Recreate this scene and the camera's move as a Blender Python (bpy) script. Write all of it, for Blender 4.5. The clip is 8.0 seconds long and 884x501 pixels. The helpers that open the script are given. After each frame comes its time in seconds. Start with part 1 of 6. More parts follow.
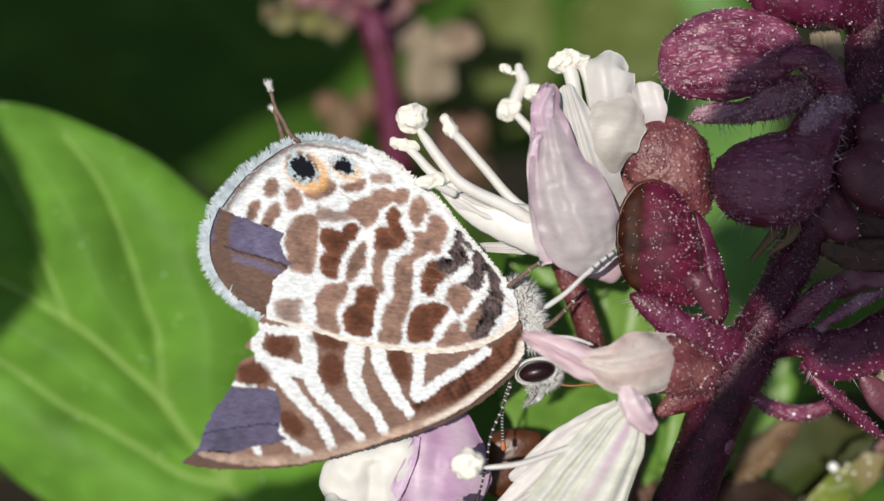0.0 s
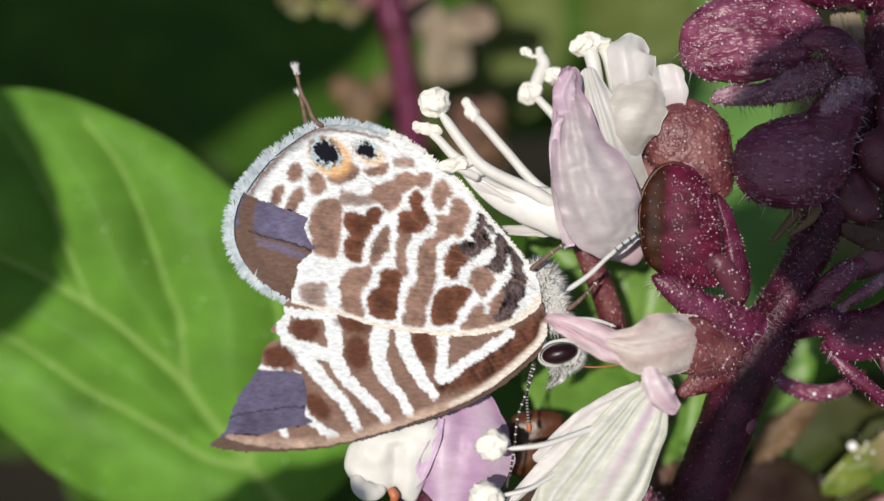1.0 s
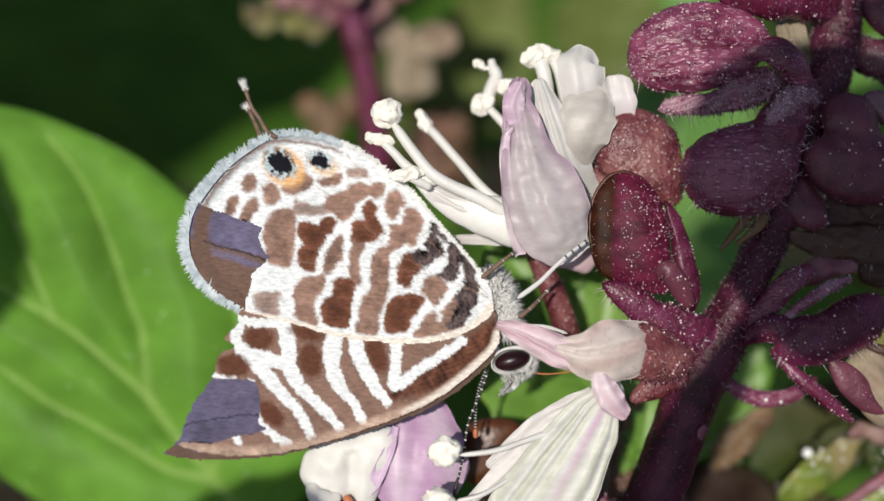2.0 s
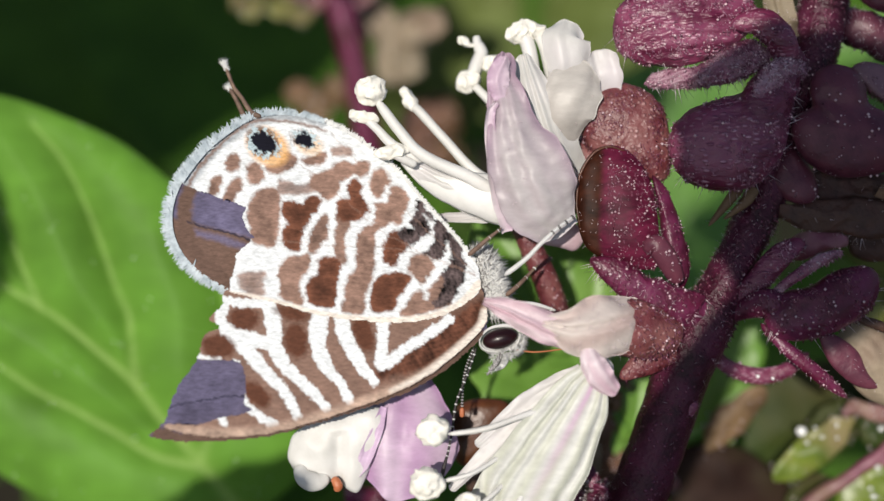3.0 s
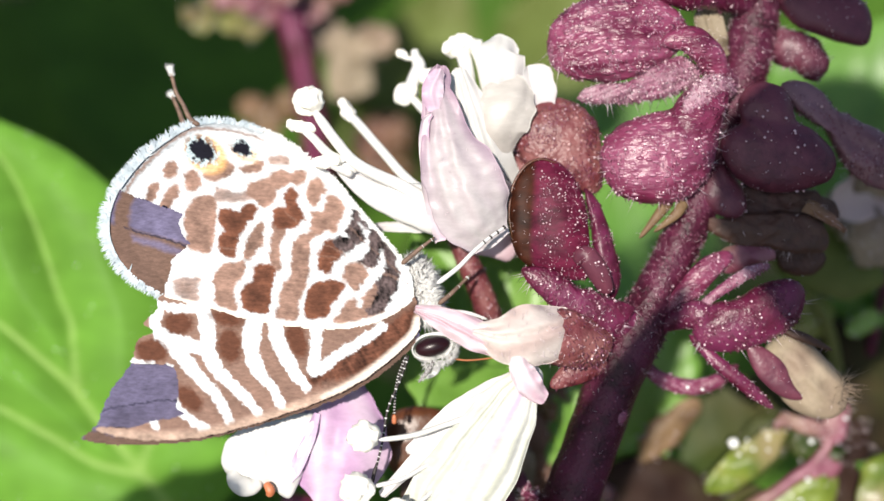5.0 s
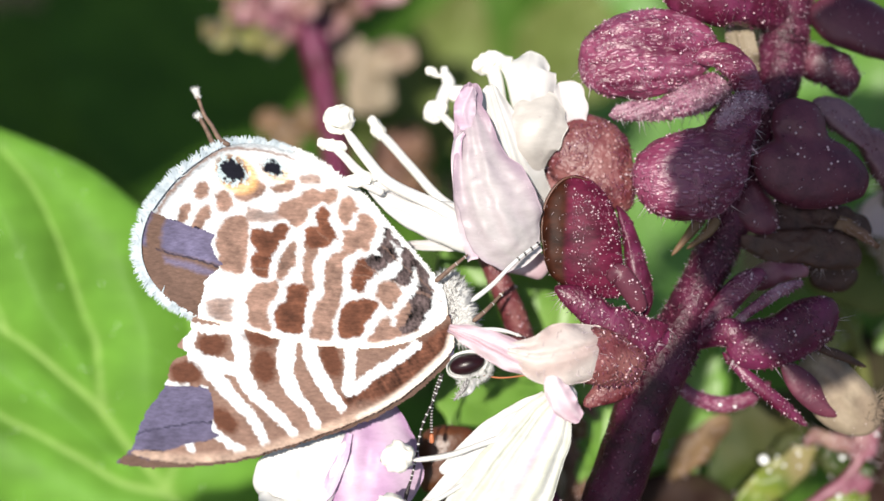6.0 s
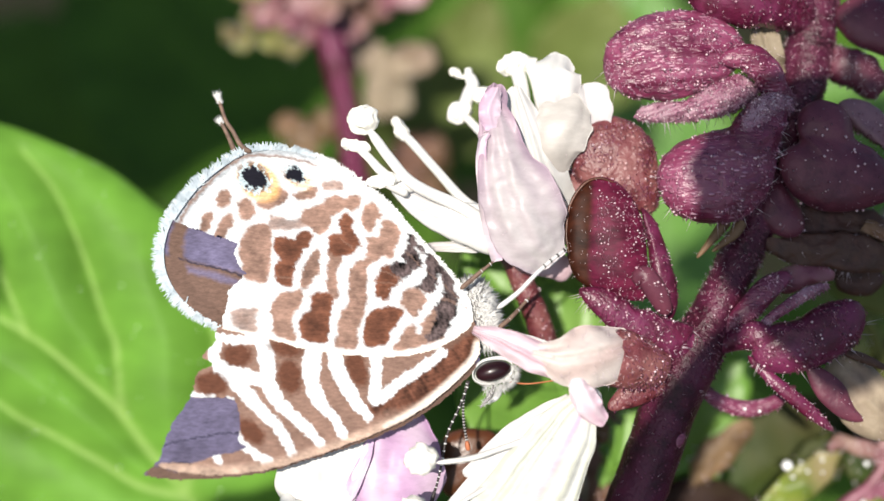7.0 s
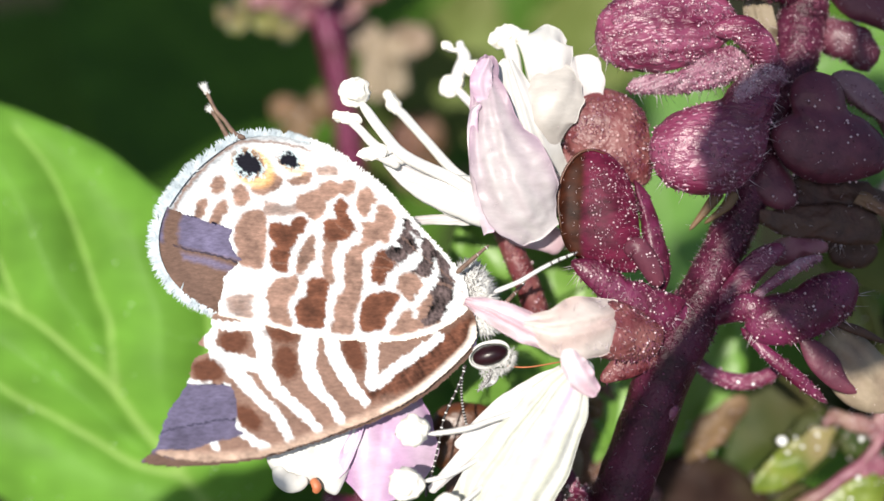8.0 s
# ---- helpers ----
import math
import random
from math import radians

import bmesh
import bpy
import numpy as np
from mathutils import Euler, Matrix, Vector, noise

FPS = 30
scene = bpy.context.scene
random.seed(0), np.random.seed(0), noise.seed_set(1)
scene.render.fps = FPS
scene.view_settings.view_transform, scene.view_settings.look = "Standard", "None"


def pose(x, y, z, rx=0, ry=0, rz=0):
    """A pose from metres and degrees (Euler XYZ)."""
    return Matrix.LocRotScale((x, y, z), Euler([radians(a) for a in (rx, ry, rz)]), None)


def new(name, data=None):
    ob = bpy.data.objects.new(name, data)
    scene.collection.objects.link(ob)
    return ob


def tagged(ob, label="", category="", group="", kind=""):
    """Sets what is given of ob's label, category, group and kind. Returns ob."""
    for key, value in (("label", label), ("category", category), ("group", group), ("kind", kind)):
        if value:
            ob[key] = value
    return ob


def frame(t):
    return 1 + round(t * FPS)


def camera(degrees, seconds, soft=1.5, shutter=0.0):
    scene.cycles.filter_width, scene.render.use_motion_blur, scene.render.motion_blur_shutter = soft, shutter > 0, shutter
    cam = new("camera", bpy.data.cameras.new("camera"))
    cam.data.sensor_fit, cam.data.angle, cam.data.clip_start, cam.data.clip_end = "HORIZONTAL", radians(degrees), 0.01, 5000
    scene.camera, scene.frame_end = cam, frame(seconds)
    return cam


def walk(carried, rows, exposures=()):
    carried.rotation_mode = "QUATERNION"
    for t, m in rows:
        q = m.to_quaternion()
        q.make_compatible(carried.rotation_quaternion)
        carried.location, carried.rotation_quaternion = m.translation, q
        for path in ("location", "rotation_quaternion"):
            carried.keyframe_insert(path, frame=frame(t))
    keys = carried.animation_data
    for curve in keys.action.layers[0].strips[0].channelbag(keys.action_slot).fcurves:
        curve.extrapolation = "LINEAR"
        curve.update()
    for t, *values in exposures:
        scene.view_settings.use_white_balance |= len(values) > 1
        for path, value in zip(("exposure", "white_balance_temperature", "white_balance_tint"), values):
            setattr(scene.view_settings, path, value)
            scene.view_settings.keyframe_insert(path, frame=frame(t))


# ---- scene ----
cam = camera(40, 8.0, soft=1.5)
# a close-up lens: what is nearer or farther than the wing goes soft
cam.data.dof.use_dof = True
cam.data.dof.focus_distance = 0.0535
cam.data.dof.aperture_fstop = 19.0
cam.data.dof.aperture_blades = 0
PATH = [
    (0.0, pose(-0.00480, -0.03761, 0.38620, 48.047, -0.388, 1.425)),
    (0.5, pose(-0.00498, -0.03831, 0.38630, 48.178, -0.500, 1.129)),
    (1.0, pose(-0.00559, -0.03785, 0.38648, 47.192, 0.036, 1.350)),
    (1.5, pose(-0.00401, -0.03863, 0.38662, 48.103, -0.036, 1.138)),
    (1.7, pose(-0.00416, -0.03847, 0.38678, 48.090, -0.192, 0.930)),
    (2.8, pose(-0.00250, -0.04020, 0.38442, 49.800, 0.800, 0.700)),
    (3.0, pose(-0.00322, -0.03915, 0.38515, 48.575, 0.566, 0.389)),
    (3.5, pose(-0.00105, -0.04122, 0.38405, 50.273, 0.992, 0.009)),
    (4.0, pose(-0.00186, -0.04043, 0.38490, 50.196, -0.066, 0.042)),
    (4.5, pose(0.00000, -0.04125, 0.38461, 50.000, 0.000, -0.000)),
    (4.7, pose(-0.00092, -0.04028, 0.38503, 49.841, -0.744, -0.037)),
    (5.8, pose(-0.00183, -0.04015, 0.38527, 49.702, -0.337, -0.034)),
    (6.0, pose(-0.00286, -0.03965, 0.38537, 50.049, -0.534, -0.258)),
    (6.5, pose(-0.00210, -0.04028, 0.38314, 50.787, -0.137, -0.282)),
    (7.0, pose(-0.00362, -0.03971, 0.38482, 50.594, -0.522, 0.137)),
    (7.5, pose(-0.00209, -0.04041, 0.38403, 50.879, -0.083, -0.021)),
    (8.0, pose(-0.00305, -0.04045, 0.38378, 50.641, -0.282, 0.211)),
]
walk(cam, PATH, exposures=[(0.0, -0.42, 6700, 10), (3.0, -0.34, 6700, 10), (3.5, 0.1, 6700, 10), (4.0, 0.24, 6700, 10), (4.5, 0.32, 6700, 10), (6.0, 0.27, 6700, 10), (8.0, 0.3, 6700, 10)])

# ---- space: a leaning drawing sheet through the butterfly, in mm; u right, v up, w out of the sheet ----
LEAN, HOME = radians(50), Vector((0, 0, 0.35))
TURN = np.array(Matrix.Rotation(LEAN, 3, "X"))
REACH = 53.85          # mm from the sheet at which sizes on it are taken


def S(a, b, w=0.0):
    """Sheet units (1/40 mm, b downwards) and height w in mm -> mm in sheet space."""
    k = (REACH - w) / REACH
    return np.array(((a - 784) / 40 * k, (444 - b) / 40 * k, w))


def from_world(p):
    return (np.asarray(p) - np.array(HOME)) / 0.001 @ TURN


def world(p):
    return np.asarray(p) @ TURN.T * 0.001 + np.array(HOME)


# ---- world and sun ----
TO_SUN = np.array((-0.22, 0.13, 0.96))
TO_SUN = TO_SUN / np.linalg.norm(TO_SUN)
sun_way = Vector(TURN @ TO_SUN)
sky_world = bpy.data.worlds.new("sky")
scene.world = sky_world
sky_world.use_nodes = True
wn = sky_world.node_tree
sky = wn.nodes.new("ShaderNodeTexSky")
sky.sky_type, sky.sun_disc = "NISHITA", False
sky.sun_elevation = math.asin(sun_way.z)
sky.sun_rotation = math.atan2(sun_way.x, sun_way.y)
wn.links.new(sky.outputs[0], wn.nodes["Background"].inputs[0])
wn.nodes["Background"].inputs[1].default_value = 0.095
sun = new("sun", bpy.data.lights.new("sun", "SUN"))
sun.data.energy, sun.data.angle, sun.data.color = 5.0, radians(0.55), (1.0, 0.95, 0.87)
sun.rotation_euler = sun_way.to_track_quat("Z", "Y").to_euler()
sun.location = HOME + sun_way * 1.0


# ---- materials ----
def node(nt, kind, **inputs):
    n = nt.nodes.new(kind)
    for k, v in inputs.items():
        n.inputs[k.replace("_", " ")].default_value = v
    return n


def surface(name, dark, light, scale=900.0, rough=0.5, bump=0.3, bump_scale=4000.0, thin=0.0, thin_colour=None,
            coat=0.0, sheen=0.0, stretch=(1, 1, 1), spec=0.5, patch=200.0, patch_colour=None, patch_amount=0.0, dots=None):
    """Two-tone grain, larger patches, fine relief; thin: share of light that passes through; dots: (scale, size, colour) of raised glands."""
    m = bpy.data.materials.new(name)
    m.use_nodes = True
    nt = m.node_tree
    p = nt.nodes["Principled BSDF"]
    tc = nt.nodes.new("ShaderNodeTexCoord")
    mp = nt.nodes.new("ShaderNodeMapping")
    mp.inputs["Scale"].default_value = stretch
    nt.links.new(tc.outputs["Object"], mp.inputs["Vector"])
    fine = node(nt, "ShaderNodeTexNoise", Scale=scale, Detail=6.0, Roughness=0.6)
    nt.links.new(mp.outputs[0], fine.inputs["Vector"])
    ramp = nt.nodes.new("ShaderNodeValToRGB")
    ramp.color_ramp.elements[0].position, ramp.color_ramp.elements[1].position = 0.32, 0.68
    ramp.color_ramp.elements[0].color, ramp.color_ramp.elements[1].color = (*dark, 1), (*light, 1)
    nt.links.new(fine.outputs["Fac"], ramp.inputs["Fac"])
    col = ramp.outputs["Color"]
    if patch_colour:
        big = node(nt, "ShaderNodeTexNoise", Scale=patch, Detail=3.0)
        nt.links.new(mp.outputs[0], big.inputs["Vector"])
        cut = nt.nodes.new("ShaderNodeMapRange")
        cut.inputs[1].default_value, cut.inputs[2].default_value = 0.42, 0.62
        cut.inputs[4].default_value = patch_amount
        nt.links.new(big.outputs["Fac"], cut.inputs[0])
        mix = nt.nodes.new("ShaderNodeMixRGB")
        mix.inputs[2].default_value = (*patch_colour, 1)
        nt.links.new(cut.outputs[0], mix.inputs[0])
        nt.links.new(col, mix.inputs[1])
        col = mix.outputs[0]
    swell = None
    if dots:
        cell = node(nt, "ShaderNodeTexVoronoi", Scale=dots[0])
        nt.links.new(mp.outputs[0], cell.inputs["Vector"])
        swell = nt.nodes.new("ShaderNodeMapRange")
        swell.interpolation_type = "SMOOTHSTEP"
        swell.inputs[1].default_value, swell.inputs[2].default_value = dots[1], dots[1] * 0.35
        nt.links.new(cell.outputs["Distance"], swell.inputs[0])
        thin_out = node(nt, "ShaderNodeTexNoise", Scale=dots[0] * 0.16, Detail=2.0)
        nt.links.new(mp.outputs[0], thin_out.inputs["Vector"])
        some = nt.nodes.new("ShaderNodeMapRange")
        some.inputs[1].default_value, some.inputs[2].default_value, some.inputs[4].default_value = 0.38, 0.66, 0.8
        nt.links.new(thin_out.outputs["Fac"], some.inputs[0])
        both = nt.nodes.new("ShaderNodeMath")
        both.operation = "MULTIPLY"
        nt.links.new(swell.outputs[0], both.inputs[0])
        nt.links.new(some.outputs[0], both.inputs[1])
        pale = nt.nodes.new("ShaderNodeMixRGB")
        pale.inputs[2].default_value = (*dots[2], 1)
        nt.links.new(both.outputs[0], pale.inputs[0])
        nt.links.new(col, pale.inputs[1])
        col = pale.outputs[0]
    nt.links.new(col, p.inputs["Base Color"])
    p.inputs["Roughness"].default_value = rough
    p.inputs["Specular IOR Level"].default_value = spec
    p.inputs["Coat Weight"].default_value = coat
    p.inputs["Sheen Weight"].default_value = sheen
    if bump:
        grain = node(nt, "ShaderNodeTexNoise", Scale=bump_scale, Detail=4.0)
        nt.links.new(mp.outputs[0], grain.inputs["Vector"])
        bp = nt.nodes.new("ShaderNodeBump")
        bp.inputs["Strength"].default_value = bump
        bp.inputs["Distance"].default_value = 0.0001
        nt.links.new(grain.outputs["Fac"], bp.inputs["Height"])
        nt.links.new(bp.outputs[0], p.inputs["Normal"])
        if swell:
            lift = nt.nodes.new("ShaderNodeBump")
            lift.inputs["Strength"].default_value, lift.inputs["Distance"].default_value = 0.9, 0.00006
            nt.links.new(swell.outputs[0], lift.inputs["Height"])
            nt.links.new(bp.outputs[0], lift.inputs["Normal"])
            nt.links.new(lift.outputs[0], p.inputs["Normal"])
    if thin:
        tr = nt.nodes.new("ShaderNodeBsdfTranslucent")
        tr.inputs[0].default_value = (*(thin_colour or light), 1)
        mx = nt.nodes.new("ShaderNodeMixShader")
        mx.inputs[0].default_value = thin
        nt.links.new(p.outputs[0], mx.inputs[1])
        nt.links.new(tr.outputs[0], mx.inputs[2])
        nt.links.new(mx.outputs[0], nt.nodes["Material Output"].inputs[0])
    return m


def painted(name, rough=0.6, scale=9000.0, amount=0.35, thin=0.0, spec=0.3):
    """Surface whose pattern lies in the mesh's colour layer."""
    m = bpy.data.materials.new(name)
    m.use_nodes = True
    nt = m.node_tree
    p = nt.nodes["Principled BSDF"]
    at = nt.nodes.new("ShaderNodeVertexColor")
    at.layer_name = "pattern"
    tc = nt.nodes.new("ShaderNodeTexCoord")
    mp = nt.nodes.new("ShaderNodeMapping")
    mp.inputs["Scale"].default_value = (0.35, 1, 1)
    mp.inputs["Rotation"].default_value = (0, 0, 0.4)
    nt.links.new(tc.outputs["Object"], mp.inputs["Vector"])
    n = node(nt, "ShaderNodeTexNoise", Scale=scale, Detail=5.0, Roughness=0.7)
    nt.links.new(mp.outputs[0], n.inputs["Vector"])
    mr = nt.nodes.new("ShaderNodeMapRange")
    mr.inputs[1].default_value, mr.inputs[2].default_value = 0.3, 0.7
    mr.inputs[3].default_value, mr.inputs[4].default_value = 1 - amount, 1 + amount
    nt.links.new(n.outputs["Fac"], mr.inputs[0])
    mul = nt.nodes.new("ShaderNodeVectorMath")
    mul.operation = "MULTIPLY"
    nt.links.new(at.outputs["Color"], mul.inputs[0])
    nt.links.new(mr.outputs[0], mul.inputs[1])
    nt.links.new(mul.outputs[0], p.inputs["Base Color"])
    p.inputs["Roughness"].default_value = rough
    p.inputs["Specular IOR Level"].default_value = spec
    bp = nt.nodes.new("ShaderNodeBump")
    bp.inputs["Strength"].default_value, bp.inputs["Distance"].default_value = 0.5, 0.00003
    nt.links.new(n.outputs["Fac"], bp.inputs["Height"])
    nt.links.new(bp.outputs[0], p.inputs["Normal"])
    if thin:
        tr = nt.nodes.new("ShaderNodeBsdfTranslucent")
        mx = nt.nodes.new("ShaderNodeMixShader")
        mx.inputs[0].default_value = thin
        nt.links.new(mul.outputs[0], tr.inputs[0])
        nt.links.new(p.outputs[0], mx.inputs[1])
        nt.links.new(tr.outputs[0], mx.inputs[2])
        nt.links.new(mx.outputs[0], nt.nodes["Material Output"].inputs[0])
    return m


WING = painted("wing_scales", amount=0.3, spec=0.08)
LEAF_PAINT = painted("leaf_veined", rough=0.5, scale=500.0, amount=0.14, thin=0.2, spec=0.12)
FRINGE_HAIR = surface("fringe_scales", (0.30, 0.37, 0.42), (0.58, 0.65, 0.70), scale=2500, rough=0.6, bump=0)
WHITE_HAIR = surface("white_hair", (0.82, 0.82, 0.81), (0.92, 0.92, 0.91), rough=0.6, bump=0, thin=0.35)
PALE_HAIR = surface("pale_hair", (0.68, 0.52, 0.58), (0.86, 0.78, 0.8), rough=0.25, bump=0, thin=0.3)
BEAD = surface("gland_bead", (0.5, 0.28, 0.34), (0.78, 0.62, 0.66), rough=0.2, bump=0, coat=0.6)
GREY_FUZZ = surface("grey_fuzz", (0.10, 0.09, 0.09), (0.3, 0.28, 0.28), scale=3000, bump=0.6)
PALE_FUZZ = surface("pale_fuzz", (0.45, 0.44, 0.44), (0.75, 0.74, 0.73), scale=2500, bump=0.6)
EYE = surface("eye_black", (0.010, 0.003, 0.005), (0.026, 0.007, 0.010), rough=0.3, bump=0.1, bump_scale=20000, coat=0.1, spec=0.3)
BLACK = surface("black_scale", (0.015, 0.012, 0.012), (0.04, 0.03, 0.03), rough=0.6)
RUST = surface("rust_tip", (0.4, 0.12, 0.05), (0.6, 0.22, 0.1), rough=0.5)
BROWN_FUZZ = surface("brown_fuzz", (0.10, 0.06, 0.045), (0.22, 0.14, 0.10), scale=3000, rough=0.7)
PETAL = surface("white_petal", (0.58, 0.57, 0.55), (0.72, 0.71, 0.69), scale=500, rough=0.45, bump=0.25, bump_scale=2500,
                thin=0.2, thin_colour=(0.9, 0.88, 0.82), patch=180, patch_colour=(0.78, 0.66, 0.76), patch_amount=0.35)
BUFF = surface("buff_petal", (0.62, 0.5, 0.46), (0.76, 0.66, 0.62), scale=500, rough=0.45, bump=0.3, bump_scale=2500, thin=0.3,
               patch=160, patch_colour=(0.72, 0.5, 0.55), patch_amount=0.4)
LILAC = surface("lilac_petal", (0.66, 0.54, 0.6), (0.8, 0.73, 0.77), scale=600, rough=0.42, bump=0.35, bump_scale=3000, thin=0.3,
                thin_colour=(0.7, 0.45, 0.68), patch=160, patch_colour=(0.84, 0.8, 0.8), patch_amount=0.7)
LILAC_EDGE = surface("lilac_rim", (0.5, 0.32, 0.48), (0.66, 0.48, 0.62), scale=600, rough=0.42, bump=0.3, bump_scale=3000, thin=0.35,
                     patch=220, patch_colour=(0.7, 0.56, 0.66), patch_amount=0.5)
VIOLET = surface("violet_petal", (0.48, 0.28, 0.48), (0.64, 0.44, 0.63), scale=500, rough=0.42, bump=0.35, bump_scale=2500, thin=0.35,
                 thin_colour=(0.6, 0.32, 0.6), patch=150, patch_colour=(0.66, 0.5, 0.66), patch_amount=0.5)
PINK = surface("pink_petal", (0.62, 0.40, 0.47), (0.78, 0.62, 0.67), scale=700, rough=0.45, bump=0.3, bump_scale=3000, thin=0.3,
               patch=200, patch_colour=(0.8, 0.7, 0.7), patch_amount=0.5)
ANTHER = surface("cream_anther", (0.8, 0.77, 0.68), (0.88, 0.86, 0.8), scale=2500, rough=0.7, bump=0.5, bump_scale=6000)
# gland dots stretched and paled, so the wet glints on them are painted too
CALYX_PINK = surface("rosy_calyx", (0.08, 0.006, 0.027), (0.18, 0.024, 0.068), scale=1500, rough=0.34, bump=0.8, bump_scale=5000, stretch=(0.42, 1, 1),
                     patch=700, patch_colour=(0.28, 0.075, 0.145), patch_amount=0.6, spec=0.6, dots=(5000, 0.44, (0.60, 0.34, 0.44)))
CALYX = surface("wine_calyx", (0.045, 0.003, 0.013), (0.11, 0.010, 0.038), scale=1700, rough=0.34, bump=0.4, bump_scale=5500,
                patch=650, patch_colour=(0.17, 0.028, 0.085), patch_amount=0.6, spec=0.4, dots=(3400, 0.3, (0.55, 0.33, 0.4)))
CALYX_BROWN = surface("brown_calyx", (0.085, 0.013, 0.018), (0.17, 0.042, 0.048), scale=1400, rough=0.4, bump=0.7, bump_scale=5000,
                      patch=500, patch_colour=(0.28, 0.12, 0.11), patch_amount=0.6, spec=0.5, dots=(3300, 0.4, (0.56, 0.34, 0.34)))
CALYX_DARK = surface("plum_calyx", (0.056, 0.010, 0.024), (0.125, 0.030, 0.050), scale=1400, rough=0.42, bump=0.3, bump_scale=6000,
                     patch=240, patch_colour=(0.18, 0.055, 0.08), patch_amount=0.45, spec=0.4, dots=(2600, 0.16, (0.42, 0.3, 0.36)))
CALYX_FUZZY = surface("downy_calyx", (0.13, 0.025, 0.06), (0.27, 0.085, 0.15), scale=1900, rough=0.4, bump=0.9, bump_scale=5000,
                      patch=600, patch_colour=(0.5, 0.35, 0.4), patch_amount=0.6, spec=0.6, dots=(4600, 0.42, (0.72, 0.56, 0.62)))
CALYX_OLIVE = surface("olive_calyx", (0.05, 0.018, 0.006), (0.11, 0.042, 0.014), scale=1200, rough=0.35, bump=0.3, bump_scale=5000,
                      patch=260, patch_colour=(0.10, 0.02, 0.018), patch_amount=0.5, spec=0.5)
PAPILLA = surface("calyx_papilla", (0.06, 0.005, 0.018), (0.26, 0.09, 0.14), scale=2600, rough=0.2, bump=0, coat=1.0)
PAPILLA_PALE = surface("glossy_papilla", (0.10, 0.008, 0.035), (0.50, 0.26, 0.36), scale=2600, rough=0.2, bump=0, coat=1.0)
CALYX_PAINT = painted("shadow_banded_calyx", rough=0.5, scale=1800.0, amount=0.65, spec=0.1)
PETAL_SOLID = surface("thick_white_petal", (0.60, 0.59, 0.56), (0.74, 0.73, 0.71), scale=500, rough=0.5, bump=0.25, bump_scale=2500)
OLIVE = surface("olive_leaf", (0.07, 0.10, 0.02), (0.15, 0.19, 0.05), scale=120, rough=0.6, bump=0.2, bump_scale=900, spec=0.2, patch=40, patch_colour=(0.12, 0.09, 0.04), patch_amount=0.5)
PETAL_PAINT = painted("tinted_petal", rough=0.4, scale=2500.0, amount=0.12, thin=0.12)
# withered brown taken almost to black, with the shade behind the spike in it
WITHERED_SHADED = surface("shaded_withered_leaf", (0.012, 0.009, 0.004), (0.036, 0.025, 0.009), scale=500, rough=0.7, bump=0.5, bump_scale=1500,
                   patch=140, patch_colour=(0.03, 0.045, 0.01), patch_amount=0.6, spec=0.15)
# opaque white, so a drop's bright glint is held by its colour
DEWY = surface("dew_drop", (0.9, 0.9, 0.9), (0.96, 0.96, 0.95), rough=0.06, bump=0, coat=1.0)
# shaded copy of the olive leaf: the colour itself carries the shade
OLIVE_SHADED = surface("shaded_olive_leaf", (0.018, 0.034, 0.005), (0.05, 0.072, 0.013), scale=300, rough=0.6, bump=0.3, bump_scale=900, spec=0.2, patch=150, patch_colour=(0.055, 0.03, 0.014), patch_amount=0.55)
# greyer and lighter than the other plum
CALYX_GREYED = surface("greyed_plum_calyx", (0.11, 0.045, 0.06), (0.21, 0.10, 0.12), scale=1400, rough=0.45, bump=0.4, bump_scale=5000,
                      patch=300, patch_colour=(0.22, 0.13, 0.16), patch_amount=0.5, spec=0.5, dots=(2600, 0.16, (0.42, 0.3, 0.36)))
DRY = surface("dry_brown", (0.028, 0.009, 0.007), (0.08, 0.028, 0.02), scale=1600, rough=0.6, bump=0.8, bump_scale=5000,
              patch=300, patch_colour=(0.07, 0.038, 0.022), patch_amount=0.5)
STEM = surface("wine_stem", (0.020, 0.002, 0.006), (0.065, 0.007, 0.023), scale=1700, rough=0.34, bump=0.8, bump_scale=5500,
               patch=600, patch_colour=(0.13, 0.022, 0.06), patch_amount=0.5, spec=0.3, dots=(3600, 0.3, (0.30, 0.11, 0.17)))
STRAW = surface("straw_bud", (0.14, 0.105, 0.068), (0.33, 0.275, 0.19), scale=500, rough=0.7, bump=0.4,
                patch=160, patch_colour=(0.3, 0.19, 0.15), patch_amount=0.4)
ROSE = surface("rosy_bud", (0.17, 0.042, 0.07), (0.37, 0.15, 0.20), scale=700, rough=0.4, bump=0.4, thin=0.2,
               patch=200, patch_colour=(0.3, 0.26, 0.13), patch_amount=0.5)
GREEN = surface("leaf_green", (0.06, 0.17, 0.02), (0.12, 0.30, 0.04), scale=300, rough=0.4, bump=0.3, bump_scale=1500, thin=0.25,
                thin_colour=(0.22, 0.42, 0.04), patch=90, patch_colour=(0.17, 0.33, 0.06), patch_amount=0.6)
# lighter copy of the leaf green; makes up in colour for blocked sunlight
LIGHT_GREEN = surface("leaf_light", (0.14, 0.30, 0.04), (0.24, 0.44, 0.09), scale=300, rough=0.4, bump=0.3, bump_scale=1500, thin=0.3,
                      thin_colour=(0.35, 0.55, 0.08), patch=120, patch_colour=(0.3, 0.46, 0.14), patch_amount=0.5)
